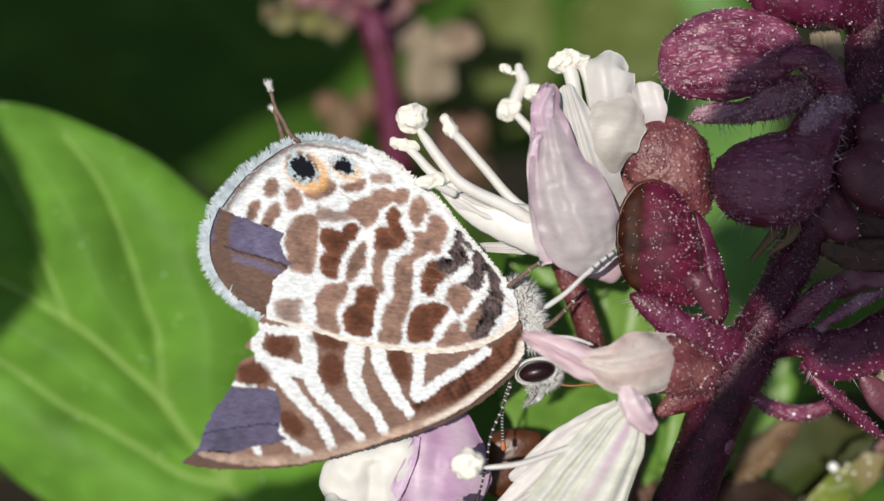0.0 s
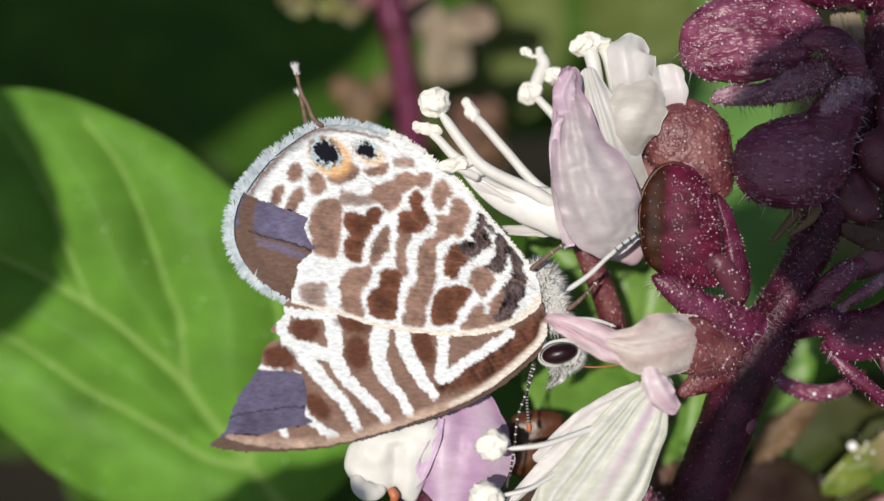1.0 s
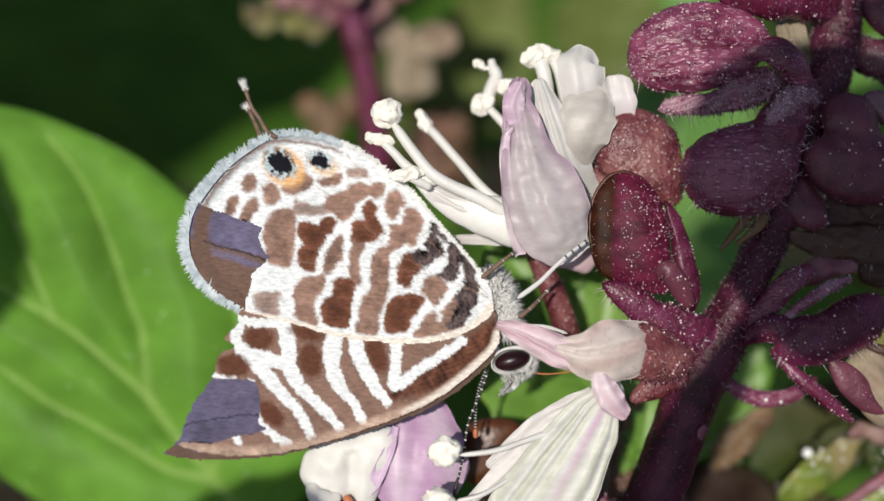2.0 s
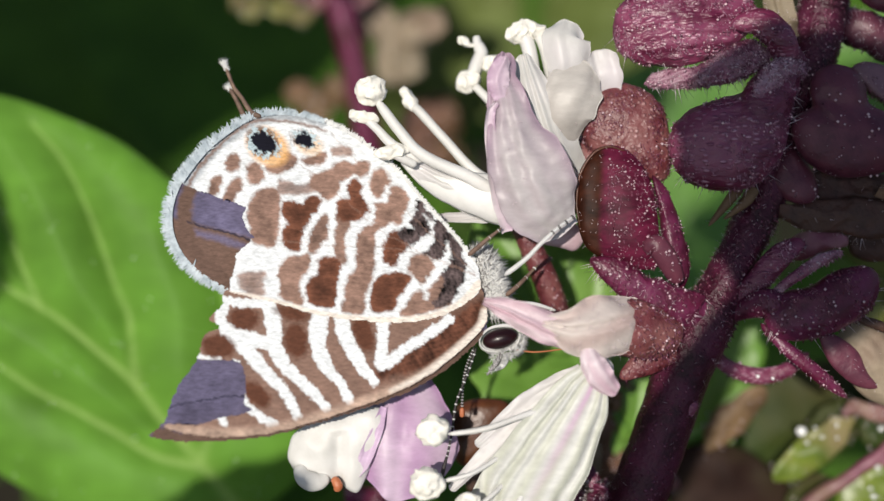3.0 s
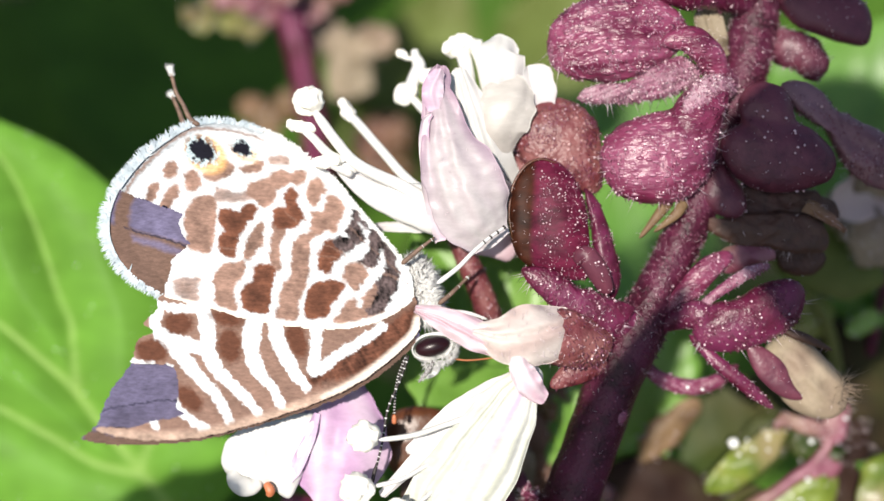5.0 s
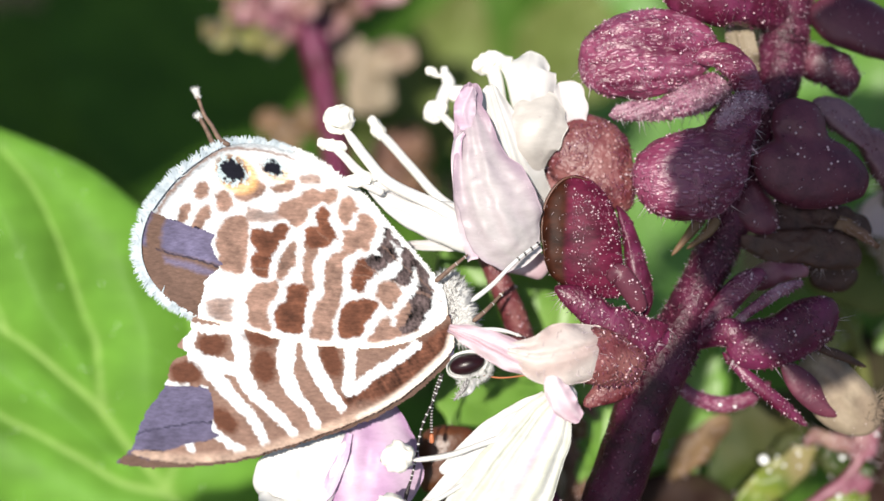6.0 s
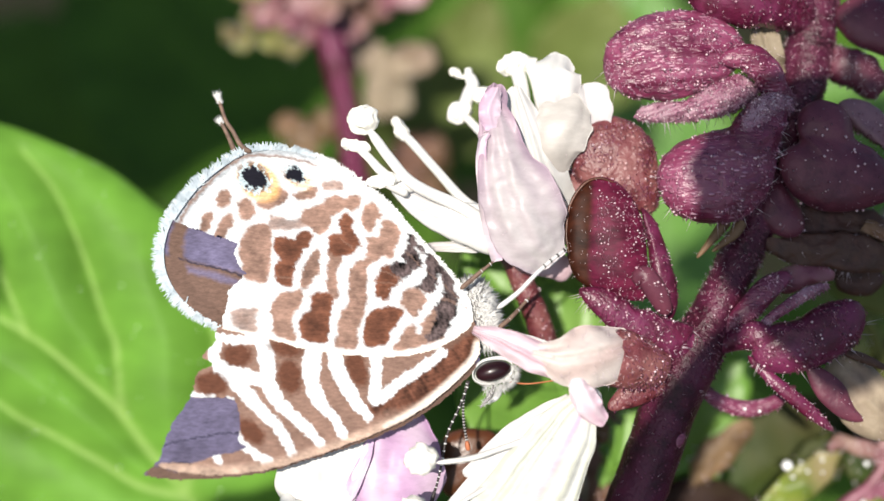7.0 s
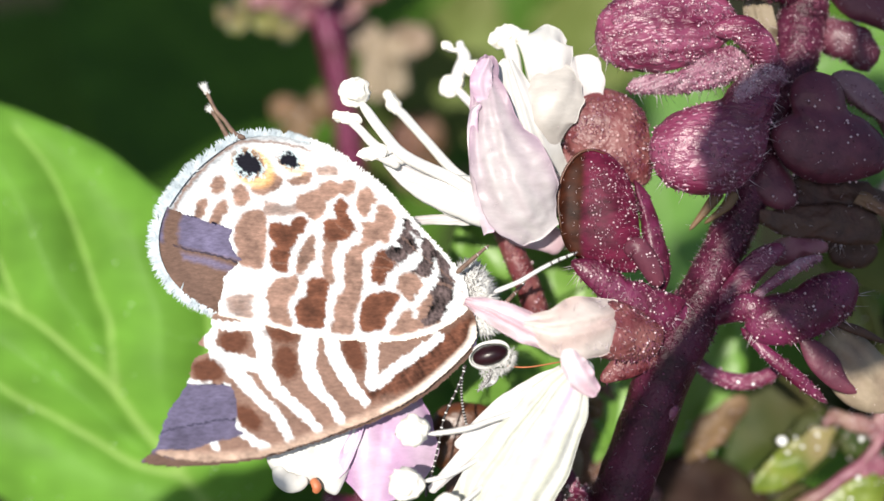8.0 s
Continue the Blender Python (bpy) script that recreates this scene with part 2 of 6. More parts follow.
# darker copy of the leaf green: shade among the leaves is put into it
GREEN_SHADED = surface("leaf_shaded", (0.034, 0.085, 0.009), (0.075, 0.165, 0.018), scale=200, rough=0.5, bump=0.3, bump_scale=900, thin=0.1,
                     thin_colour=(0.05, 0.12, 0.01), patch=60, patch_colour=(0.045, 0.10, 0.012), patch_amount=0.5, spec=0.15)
LIME = surface("young_green", (0.085, 0.135, 0.013), (0.27, 0.34, 0.055), scale=500, rough=0.35, bump=0.4, bump_scale=1800, thin=0.25,
               patch=260, patch_colour=(0.40, 0.17, 0.2), patch_amount=0.4)
# very dark brown with greenish patches
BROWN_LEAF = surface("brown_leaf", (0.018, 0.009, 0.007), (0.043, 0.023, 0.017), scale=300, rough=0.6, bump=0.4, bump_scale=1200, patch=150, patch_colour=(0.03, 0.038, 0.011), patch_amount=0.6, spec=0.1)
TAN = surface("dry_bract", (0.095, 0.052, 0.022), (0.24, 0.15, 0.075), scale=600, rough=0.6, bump=0.4, thin=0.15,
              patch=160, patch_colour=(0.22, 0.10, 0.09), patch_amount=0.5)
# soil colour lowered to hold the shade the plants would throw on it
SOIL = surface("soil", (0.012, 0.010, 0.008), (0.035, 0.028, 0.02), scale=60, spec=0.1, rough=0.9, bump=0.8, bump_scale=300,
               patch=12, patch_colour=(0.02, 0.03, 0.01), patch_amount=0.6)


# ---- shapes, all in mm of sheet space: (vertices, faces) ----
def spline(points, n):
    """Smooth line through points (any width), n stations."""
    p = np.asarray(points, float)
    q = np.vstack((2 * p[0] - p[1], p, 2 * p[-1] - p[-2]))
    t = np.linspace(0, len(p) - 1, n)
    i = np.minimum(t.astype(int), len(p) - 2)
    f = (t - i)[:, None]
    a, b, c, d = q[i], q[i + 1], q[i + 2], q[i + 3]
    return 0.5 * (2 * b + (c - a) * f + (2 * a - 5 * b + 4 * c - d) * f ** 2 + (3 * b - a - 3 * c + d) * f ** 3)


def unit(v):
    return v / np.maximum(np.linalg.norm(v, axis=-1, keepdims=True), 1e-9)


def ripple(V, size, amount, seed=0):
    """Uneven skin: moves each point by noise."""
    off = Vector((seed * 7.3, seed * 3.1, seed * 1.7))
    return V + np.array([noise.noise_vector(Vector(p) / size + off) for p in V]) * amount


def loft(line, wide, thick, n=28, m=14, cup=0.0, up=(0, 0, 1), rough=0.0, rough_size=0.8, wave=0.0, waves=5, seed=0, ridge=0.0, ridges=7):
    """A body of oval cross-sections along a line; thin: a petal, thick: a pod. cup bends the sides up."""
    k = len(line)
    st = spline(np.column_stack((np.asarray(line, float), np.interp(np.linspace(0, 1, k), np.linspace(0, 1, len(wide)), wide),
                                 np.interp(np.linspace(0, 1, k), np.linspace(0, 1, len(thick)), thick))), n)
    c, wd, th = st[:, :3], np.maximum(st[:, 3], 0.01), np.maximum(st[:, 4], 0.008)
    tan = unit(np.gradient(c, axis=0))
    side = unit(np.cross(tan, np.asarray(up, float)))
    nrm = np.cross(side, tan)
    s = np.linspace(0, 1, n)
    edge = np.minimum(1, np.sqrt(np.clip(1 - (1 - np.minimum(s, 1 - s) * 9) ** 2, 0, 1)))
    edge = np.where(np.minimum(s, 1 - s) * 9 > 1, 1, np.maximum(edge, 0.05))
    wd, th = wd * edge, th * edge
    V = []
    for j in range(m):
        a = 2 * math.pi * j / m
        x, z = math.cos(a), math.sin(a)
        up_by = th * z + cup * wd * x * x + wave * np.sin(s * waves * 6.283 + seed + (1.3 if x > 0 else 0)) * x * x
        up_by = up_by + ridge * th * math.cos(ridges * a) * (1 if z > 0 else 0)
        V.append(c + side * (wd * x)[:, None] + nrm * up_by[:, None])
    V = np.stack(V, 1).reshape(-1, 3)
    F = [(i * m + j, (i + 1) * m + j, (i + 1) * m + (j + 1) % m, i * m + (j + 1) % m) for i in range(n - 1) for j in range(m)]
    F += [tuple(range(m)), tuple(range((n - 1) * m, n * m))[::-1]]
    if rough:
        V = ripple(V, rough_size, rough, seed)
    return V, F


def petal(line, wide, cup=0.0, folds=4, fold=0.05, ruffle=0.08, thick=0.05, crumple=0.03, up=(0, 0, 1), n=60, m=41, seed=0, blunt=True):
    """A thin sheet along a line, with lengthwise folds and an uneven, ruffled rim."""
    rng = np.random.default_rng(seed)
    k = len(line)
    st = spline(np.column_stack((np.asarray(line, float), np.interp(np.linspace(0, 1, k), np.linspace(0, 1, len(wide)), wide))), n)
    c, wd = st[:, :3], np.maximum(st[:, 3], 0.02)
    tan = unit(np.gradient(c, axis=0))
    side = unit(np.cross(tan, np.asarray(up, float)))
    nrm = np.cross(side, tan)
    s = np.linspace(0, 1, n)
    x = np.linspace(-1, 1, m)
    G, X = np.meshgrid(s, x, indexing="ij")
    q = rng.uniform(0, 6.28, 6)
    rim = 1 + 0.035 * np.sin(G * 11 + q[0] + (X > 0) * 2.1) + 0.02 * np.sin(G * 23 + q[1] + (X > 0) * 1.3)
    lat = X * wd[:, None] * rim
    push = 0.5 * wd[-1] * (1 - X ** 2) + 0.04 * wd[-1] * np.sin(X * 6 + q[2]) if blunt else 0 * X
    z = cup * wd[:, None] * (X ** 2) + fold * np.cos(folds * math.pi * (X + 0.12 * np.sin(4 * X + q[0])) + q[3] + 1.2 * np.sin(G * 3 + q[4])) * (0.6 + 0.4 * np.sin(5 * X + q[5])) * np.minimum(1, G * 4)
    z = z + ruffle * np.abs(X) ** 3 * np.sin(G * 16 + q[5] + (X > 0) * 1.9) + 0.6 * ruffle * G ** 5 * np.sin(X * 5 + q[1])
    V = c[:, None] + side[:, None] * lat[..., None] + nrm[:, None] * z[..., None] + tan[:, None] * (push * G ** 8)[..., None]
    V = V.reshape(-1, 3)
    V = ripple(V, 0.6, crumple, seed)
    low = V - np.repeat(nrm, m, axis=0) * thick
    idx = np.arange(n * m).reshape(n, m)
    f = np.stack((idx[:-1, :-1], idx[1:, :-1], idx[1:, 1:], idx[:-1, 1:]), -1).reshape(-1, 4)
    F = [tuple(v) for v in f[:, ::-1]] + [tuple(v + n * m) for v in f]
    e = list(idx[0, :]) + list(idx[1:, -1]) + list(idx[-1, -2::-1]) + list(idx[-2:0:-1, 0])
    F += [(e[i], e[(i + 1) % len(e)], e[(i + 1) % len(e)] + n * m, e[i] + n * m) for i in range(len(e))]
    return np.vstack((V, low)), F


def on_sheet(A, B, w):
    """Many sheet units and heights at once -> mm."""
    k = (REACH - w) / REACH
    return np.stack(((A - 784) / 40 * k, (444 - B) / 40 * k, w), -1)


def cushion(outline, w, high, back=0.5, tilt=(0.0, 0.0), centre=None, m=56, rings=14, power=2.4, relief=None, rough=0.05, rough_size=0.6, seed=0):
    """A plump body with a rounded rim, from its outline in sheet units; high, back: its swelling in mm; tilt: mm per unit; relief(A, B): dents."""
    o = np.asarray(outline, float)
    if np.sum(o[:, 0] * np.roll(o[:, 1], -1) - o[:, 1] * np.roll(o[:, 0], -1)) > 0:
        o = o[::-1]
    o = np.vstack((o[-1:], o, o[:2]))
    t = np.arange(m) * (len(o) - 3) / m
    i = t.astype(int)
    f = (t - i)[:, None]
    a, b, c, d = o[i], o[i + 1], o[i + 2], o[i + 3]
    ring = 0.5 * (2 * b + (c - a) * f + (2 * a - 5 * b + 4 * c - d) * f ** 2 + (3 * b - a - 3 * c + d) * f ** 3)
    mid = np.asarray(centre if centre else ring.mean(0), float)
    r = np.sin(np.linspace(0, math.pi / 2, rings + 1))[1:]
    r[-1] = 1.0
    P = mid + r[:, None, None] * (ring - mid)
    dome = np.sqrt(np.clip(1 - r ** power, 0, 1))
    base = w + tilt[0] * (P[..., 0] - mid[0]) + tilt[1] * (P[..., 1] - mid[1])
    dent = relief(P[..., 0], P[..., 1]) * (1 - r ** 5)[:, None] if relief else 0
    front = on_sheet(P[..., 0], P[..., 1], base + high * dome[:, None] + dent)
    rear = on_sheet(P[..., 0], P[..., 1], base - back * dome[:, None])[:-1]
    peak = w + high + (float(relief(mid[:1], mid[1:])[0]) if relief else 0)
    V = np.vstack((on_sheet(mid[:1], mid[1:], np.array([peak])), front.reshape(-1, 3), rear.reshape(-1, 3), on_sheet(mid[:1], mid[1:], np.array([w - back]))))
    n1, last = 1 + rings * m, len(V) - 1
    F = [(0, 1 + j, 1 + (j + 1) % m) for j in range(m)]
    F += [(1 + i * m + j, 1 + (i + 1) * m + j, 1 + (i + 1) * m + (j + 1) % m, 1 + i * m + (j + 1) % m) for i in range(rings - 1) for j in range(m)]
    under = [[n1 + i * m + j for j in range(m)] for i in range(rings - 1)] + [[1 + (rings - 1) * m + j for j in range(m)]]
    F += [(last, under[0][(j + 1) % m], under[0][j]) for j in range(m)]
    F += [(under[i][(j + 1) % m], under[i + 1][(j + 1) % m], under[i + 1][j], under[i][j]) for i in range(rings - 1) for j in range(m)]
    if rough:
        V = ripple(V, rough_size, rough, seed)
    return V, F


def tube(line, radii, n=24, m=8, rough=0.0, seed=0):
    k = len(line)
    r = np.interp(np.linspace(0, 1, k), np.linspace(0, 1, len(radii)), radii)
    return loft(line, r, r, n, m, rough=rough, seed=seed, up=(0.13, 0.21, 0.97))


def blob(c, r, turn=0.0, rough=0.0, rough_size=0.4, seed=0, n=12, m=14):
    """Uneven rounded grain; r: three half-sizes, turned in the sheet by degrees."""
    a = np.radians(turn)
    V = [(0, 0, r[2])]
    for i in range(1, n):
        p = math.pi * i / n
        V += [(math.sin(p) * math.cos(q) * r[0], math.sin(p) * math.sin(q) * r[1], math.cos(p) * r[2])
              for q in np.arange(m) * 2 * math.pi / m]
    V.append((0, 0, -r[2]))
    V = np.array(V)
    V = V @ np.array(((np.cos(a), np.sin(a), 0), (-np.sin(a), np.cos(a), 0), (0, 0, 1))) + np.asarray(c)
    F = [(0, 1 + j, 1 + (j + 1) % m) for j in range(m)]
    F += [(1 + i * m + j, 1 + (i + 1) * m + j, 1 + (i + 1) * m + (j + 1) % m, 1 + i * m + (j + 1) % m)
          for i in range(n - 2) for j in range(m)]
    e = len(V) - 1
    F += [(e, 1 + (n - 2) * m + (j + 1) % m, 1 + (n - 2) * m + j) for j in range(m)]
    if rough:
        V = ripple(V, rough_size, rough, seed)
    return V, F


def join(*shapes):
    V, F, k = [], [], 0
    for v, f in shapes:
        V.append(np.asarray(v))
        F += [tuple(i + k for i in q) for q in f]
        k += len(v)
    return np.vstack(V), F


def fuzz(shape, count, length, radius=0.012, seed=0, lean=0.5, drop=0.0, pick=None, comb=(0, 0, 0)):
    """Hairs standing on a shape; drop: size of the wet bead at the tip (0: none)."""
    V, F = shape
    V = np.asarray(V)
    rng = np.random.default_rng(seed)
    tri = np.array([(f[0], f[i], f[i + 1]) for f in F if len(f) < 6 for i in range(1, len(f) - 1)])
    A, B, C = V[tri[:, 0]], V[tri[:, 1]], V[tri[:, 2]]
    N = np.cross(B - A, C - A)
    area = np.linalg.norm(N, axis=1)
    N = unit(N)
    if pick is not None:
        area = area * pick((A + B + C) / 3, N)
    at = rng.choice(len(tri), count, p=area / area.sum())
    r1, r2 = rng.random(count), rng.random(count)
    flip = r1 + r2 > 1
    r1, r2 = np.where(flip, 1 - r1, r1), np.where(flip, 1 - r2, r2)
    base = A[at] + (B - A)[at] * r1[:, None] + (C - A)[at] * r2[:, None]
    way = unit(N[at] + np.array(comb) + rng.normal(0, lean, (count, 3)) * 0.6)
    tip = base + way * (length * rng.uniform(0.5, 1.2, count))[:, None]
    s1 = unit(np.cross(way, (0.3, 0.5, 0.8)))
    s2 = np.cross(way, s1)
    W, G = [], []
    for i in range(count):
        k = len(W)
        for q in range(3):
            W.append(base[i] + radius * (s1[i] * math.cos(q * 2.094) + s2[i] * math.sin(q * 2.094)))
        W.append(tip[i])
        G += [(k, k + 1, k + 3), (k + 1, k + 2, k + 3), (k + 2, k, k + 3)]
        if drop:
            k, d = len(W), drop * rng.uniform(0.4, 1.4)
            W += [tip[i] + d * np.array(v) for v in ((1, 0, 0), (-1, 0, 0), (0, 1, 0), (0, -1, 0), (0, 0, 1), (0, 0, -1))]
            G += [(k, k + 2, k + 4), (k + 2, k + 1, k + 4), (k + 1, k + 3, k + 4), (k + 3, k, k + 4),
                  (k + 2, k, k + 5), (k + 1, k + 2, k + 5), (k + 3, k + 1, k + 5), (k, k + 3, k + 5)]
    return np.array(W), G


# ---- objects ----
def thing(name, at, label, category, group="", kind=""):
    """An Empty at the base of a thing."""
    ob = new(name)
    ob.empty_display_size = 0.002
    ob.location = world(at)
    return tagged(ob, label, category, group, kind)


def place(ob):
    """Where ob's own zero lies in the world."""
    v = Vector(ob.location)
    while ob.parent:
        ob = ob.parent
        v = v + ob.location
    return v


def part(name, shape, material, parent=None, label="", at=None, colours=None, smooth=True, kind=""):
    """Links a shape as one mesh, under a thing or part; at: its own zero, for parts that move."""
    V, F = shape
    W = world(V)
    zero = np.array(place(parent)) if parent else np.zeros(3)
    own = world(at) if at is not None else (zero if parent else W.mean(0))
    me = bpy.data.meshes.new(name)
    me.from_pydata((W - own).tolist(), [], [tuple(int(i) for i in f) for f in F])
    if colours is not None:
        layer = me.color_attributes.new("pattern", "FLOAT_COLOR", "POINT")
        layer.data.foreach_set("color", np.column_stack((colours, np.ones(len(colours)))).astype(np.float32).ravel())
    me.materials.append(material)
    if smooth:
        me.polygons.foreach_set("use_smooth", [True] * len(me.polygons))
    me.update()
    ob = new(name, me)
    ob.location = own - zero
    if parent:
        ob.parent = parent
    if label or kind:
        tagged(ob, label, kind=kind)
    return ob


# ---- ground ----
def ground():
    k = 41
    g = np.concatenate((-np.geomspace(60, 0.02, 20), [0], np.geomspace(0.02, 60, 20)))
    V = [(x, y, 0.02 * noise.noise(Vector((x * 3, y * 3, 0))) if abs(x) + abs(y) < 4 else 0) for y in g for x in g]
    me = bpy.data.meshes.new("ground")
    me.from_pydata(V, [], [(j * k + i, j * k + i + 1, (j + 1) * k + i + 1, (j + 1) * k + i) for j in range(k - 1) for i in range(k - 1)])
    me.materials.append(SOIL)
    ob = new("ground", me)
    tagged(ob, "garden soil under the basil plants, their shade put into its colour", "soil", kind="structure")


ground()


# ---- the butterfly ----
def lie(a, b):
    """Height of the near wing over the sheet."""
    return -0.2 - 0.003 * (a - 400) + 0.006 * (b - 450)


def reach(A, B, line, widths, closed=False):
    """Signed distance of points to a stroke (negative inside)."""
    k = len(line)
    pts = list(line) + ([line[0]] if closed else [])
    w = np.interp(np.linspace(0, 1, len(pts)), np.linspace(0, 1, len(widths)), widths)
    st = spline(np.column_stack((pts, w)), 8 * len(pts))
    best = np.full(A.shape, 1e9)
    for p, q in zip(st[:-1], st[1:]):
        d = q[:2] - p[:2]
        t = np.clip(((A - p[0]) * d[0] + (B - p[1]) * d[1]) / max(d @ d, 1e-9), 0, 1)
        best = np.minimum(best, np.hypot(A - p[0] - t * d[0], B - p[1] - t * d[1]) - (p[2] + t * (q[2] - p[2])))
    return best


def oval(A, B, a, b, ra, rb, turn=0.0):
    c, s = math.cos(radians(turn)), math.sin(radians(turn))
    x, y = (A - a) * c + (B - b) * s, -(A - a) * s + (B - b) * c
    return (np.hypot(x / ra, y / rb) - 1) * min(ra, rb)


def inside(A, B, poly):
    p = np.asarray(poly, float)
    hit = np.zeros(A.shape, bool)
    for (x1, y1), (x2, y2) in zip(p, np.roll(p, -1, 0)):
        cross = (y1 > B) != (y2 > B)
        with np.errstate(divide="ignore", invalid="ignore"):
            hit ^= cross & (A < (x2 - x1) * (B - y1) / (y2 - y1) + x1)
    return hit


def rag(A, B, size, seed):
    """Cheap uneven field of about -1 to 1, drawn out along the scales."""
    rng = np.random.default_rng(seed)
    out = np.zeros(A.shape)
    for k in range(9):
        f = (0.6 + 0.5 * k) / size
        th, ph = rng.uniform(0, 6.28, 2)
        th2, ph2 = rng.uniform(0, 6.28, 2)
        out += np.sin((A * math.cos(th) + B * math.sin(th)) * f + ph + 1.7 * np.sin((A * math.cos(th2) + B * math.sin(th2)) * f * 0.7 + ph2)) / (1 + 0.35 * k)
    return out / 2.2


WHITE, CREAM, BROWN, DARK = np.array((0.72, 0.745, 0.765)), np.array((0.74, 0.67, 0.60)), np.array((0.205, 0.125, 0.097)), np.array((0.082, 0.032, 0.019))
GREYISH, TANNED, DUSK, ORANGE = np.array((0.05, 0.045, 0.05)), np.array((0.43, 0.305, 0.24)), np.array((0.115, 0.103, 0.175)), np.array((0.62, 0.27, 0.07))
JET, CYAN, FRINGE = np.array((0.006, 0.006, 0.012)), np.array((0.27, 0.46, 0.56)), np.array((0.33, 0.36, 0.39))


def lay(col, d, colour, soft=1.5, strength=1.0):
    k = (np.clip(0.5 - d / (2 * soft), 0, 1) * strength)[:, None]
    return col * (1 - k) + colour * k


HIND_EDGE = [(700, 478), (690, 440), (660, 405), (625, 365), (590, 325), (560, 290), (520, 255), (470, 220), (430, 202), (390, 192), (345, 189),
             (300, 198), (255, 226), (222, 253), (197, 282), (178, 308), (164, 342), (160, 375), (165, 405), (180, 435), (203, 460), (232, 480), (262, 497),
             (300, 507), (350, 519), (400, 534), (460, 545), (520, 551), (580, 550), (630, 541), (670, 521), (698, 500)]
HIND_TORN = [(185, 314), (240, 332), (292, 350), (283, 368), (292, 392), (302, 403), (272, 432), (262, 470), (258, 505), (120, 500), (120, 300)]
FORE_EDGE = [(712, 522), (706, 558), (660, 603), (600, 647), (540, 676), (480, 698), (420, 718), (350, 737), (290, 746), (220, 747), (150, 735),
             (145, 724), (200, 724), (240, 713), (292, 702), (281, 690), (284, 655), (272, 618), (205, 613), (205, 598), (214, 570), (240, 556), (222, 542),
             (245, 520), (262, 490), (400, 500), (600, 500), (690, 480)]
FORE_FAR = [(712, 524), (710, 566), (664, 615), (601, 658), (541, 685), (480, 705), (420, 724), (350, 743), (290, 753), (220, 757), (160, 756), (114, 746),
            (140, 722), (152, 690), (172, 650), (188, 632), (206, 606), (240, 560), (400, 520), (690, 490)]


def patch(A, B, poly):
    """Signed distance to a rounded patch (negative inside)."""
    d = reach(A, B, poly, [0.0], True)
    ring = spline(np.array(poly + poly[:1], float), 8 * len(poly))
    return np.where(inside(A, B, ring), -d, d)


def paint_hind(A, B):
    """White hindwing with brown cells, darker spots and grey flecks towards the body."""
    a, b = A + 2.0 * rag(A, B, 5, 1) + 1.8 * rag(A, B, 2.0, 61), B + 1.6 * rag(A, B, 6, 2) + 1.2 * rag(A, B, 2.2, 62)
    col = np.tile(WHITE, (len(A), 1)) * (1 + 0.05 * rag(A, B, 9, 3))[:, None]
    streak = rag(A * 0.35, B, 2.6, 73)
    shade = (1 + 0.22 * rag(A, B, 22, 4) + 0.13 * rag(A, B, 5, 6) + 0.16 * streak)[:, None]

    def cell(poly, strength=1.0):
        nonlocal col
        d = patch(a, b, poly)
        col = lay(col, d - 4.5, BROWN * 1.3 * shade, 3.0, strength)
        col = lay(col, d + 5, BROWN * 0.95 * shade, 6, 0.6 * strength)

    def spot(poly):
        nonlocal col
        d = patch(a, b, poly)
        col = lay(col, d - 3, DARK * 1.9 * shade, 2.6)
        col = lay(col, d + 6, DARK * 1.0 * shade, 5, 0.7)

    def fleck(poly):
        nonlocal col
        col = lay(col, patch(a, b, poly) - 4 + 3 * rag(A, B, 4, 72), GREYISH * np.array((1.3, 1.05, 0.95)) * (1 + 0.9 * rag(A, B, 4, 5)[:, None]), 2.5)

    cell([(298, 364), (302, 345), (312, 328), (326, 322), (346, 325), (346, 345), (347, 369), (343, 393), (338, 414), (320, 412), (303, 403), (301, 383)])
    cell([(353, 306), (366, 310), (385, 317), (405, 313), (407, 321), (385, 326), (365, 325), (352, 322)], 0.85)
    cell([(409, 301), (425, 296), (445, 291), (452, 307), (452, 320), (441, 334), (434, 336), (421, 323), (407, 313)])
    cell([(445, 294), (450, 282), (465, 277), (484, 284), (472, 296), (456, 302)])
    cell([(482, 286), (494, 276), (506, 280), (500, 292), (492, 296)])
    cell([(331, 283), (346, 279), (358, 271), (366, 260), (378, 266), (380, 275), (368, 283), (352, 289), (338, 289)])
    cell([(299, 285), (307, 276), (318, 287), (320, 299), (312, 308), (302, 306), (299, 297)])
    cell([(396, 271), (413, 267), (423, 260), (431, 263), (427, 271), (409, 277)])
    cell([(445, 254), (460, 250), (475, 254), (473, 259), (451, 260)], 0.85)
    cell([(260, 276), (267, 265), (275, 261), (281, 268), (277, 280), (265, 286)])
    cell([(231, 317), (239, 302), (247, 299), (245, 312), (239, 324), (231, 326)])
    cell([(254, 337), (263, 318), (271, 307), (281, 303), (280, 316), (272, 328), (266, 343), (256, 345)])
    cell([(512, 310), (518, 297), (526, 291), (537, 295), (541, 307), (533, 316), (525, 332), (515, 324)])
    cell([(520, 348), (543, 346), (549, 319), (565, 326), (572, 343), (562, 362), (558, 377), (543, 374), (533, 382), (519, 372), (523, 358)])
    cell([(491, 401), (503, 390), (518, 382), (528, 382), (511, 397), (513, 415), (512, 439), (510, 459), (504, 478), (494, 502), (490, 531), (464, 530), (458, 525), (466, 502), (470, 478), (484, 459), (487, 430)])
    cell([(406, 402), (412, 387), (424, 373), (431, 367), (432, 380), (428, 402), (420, 413), (409, 426), (402, 423)])
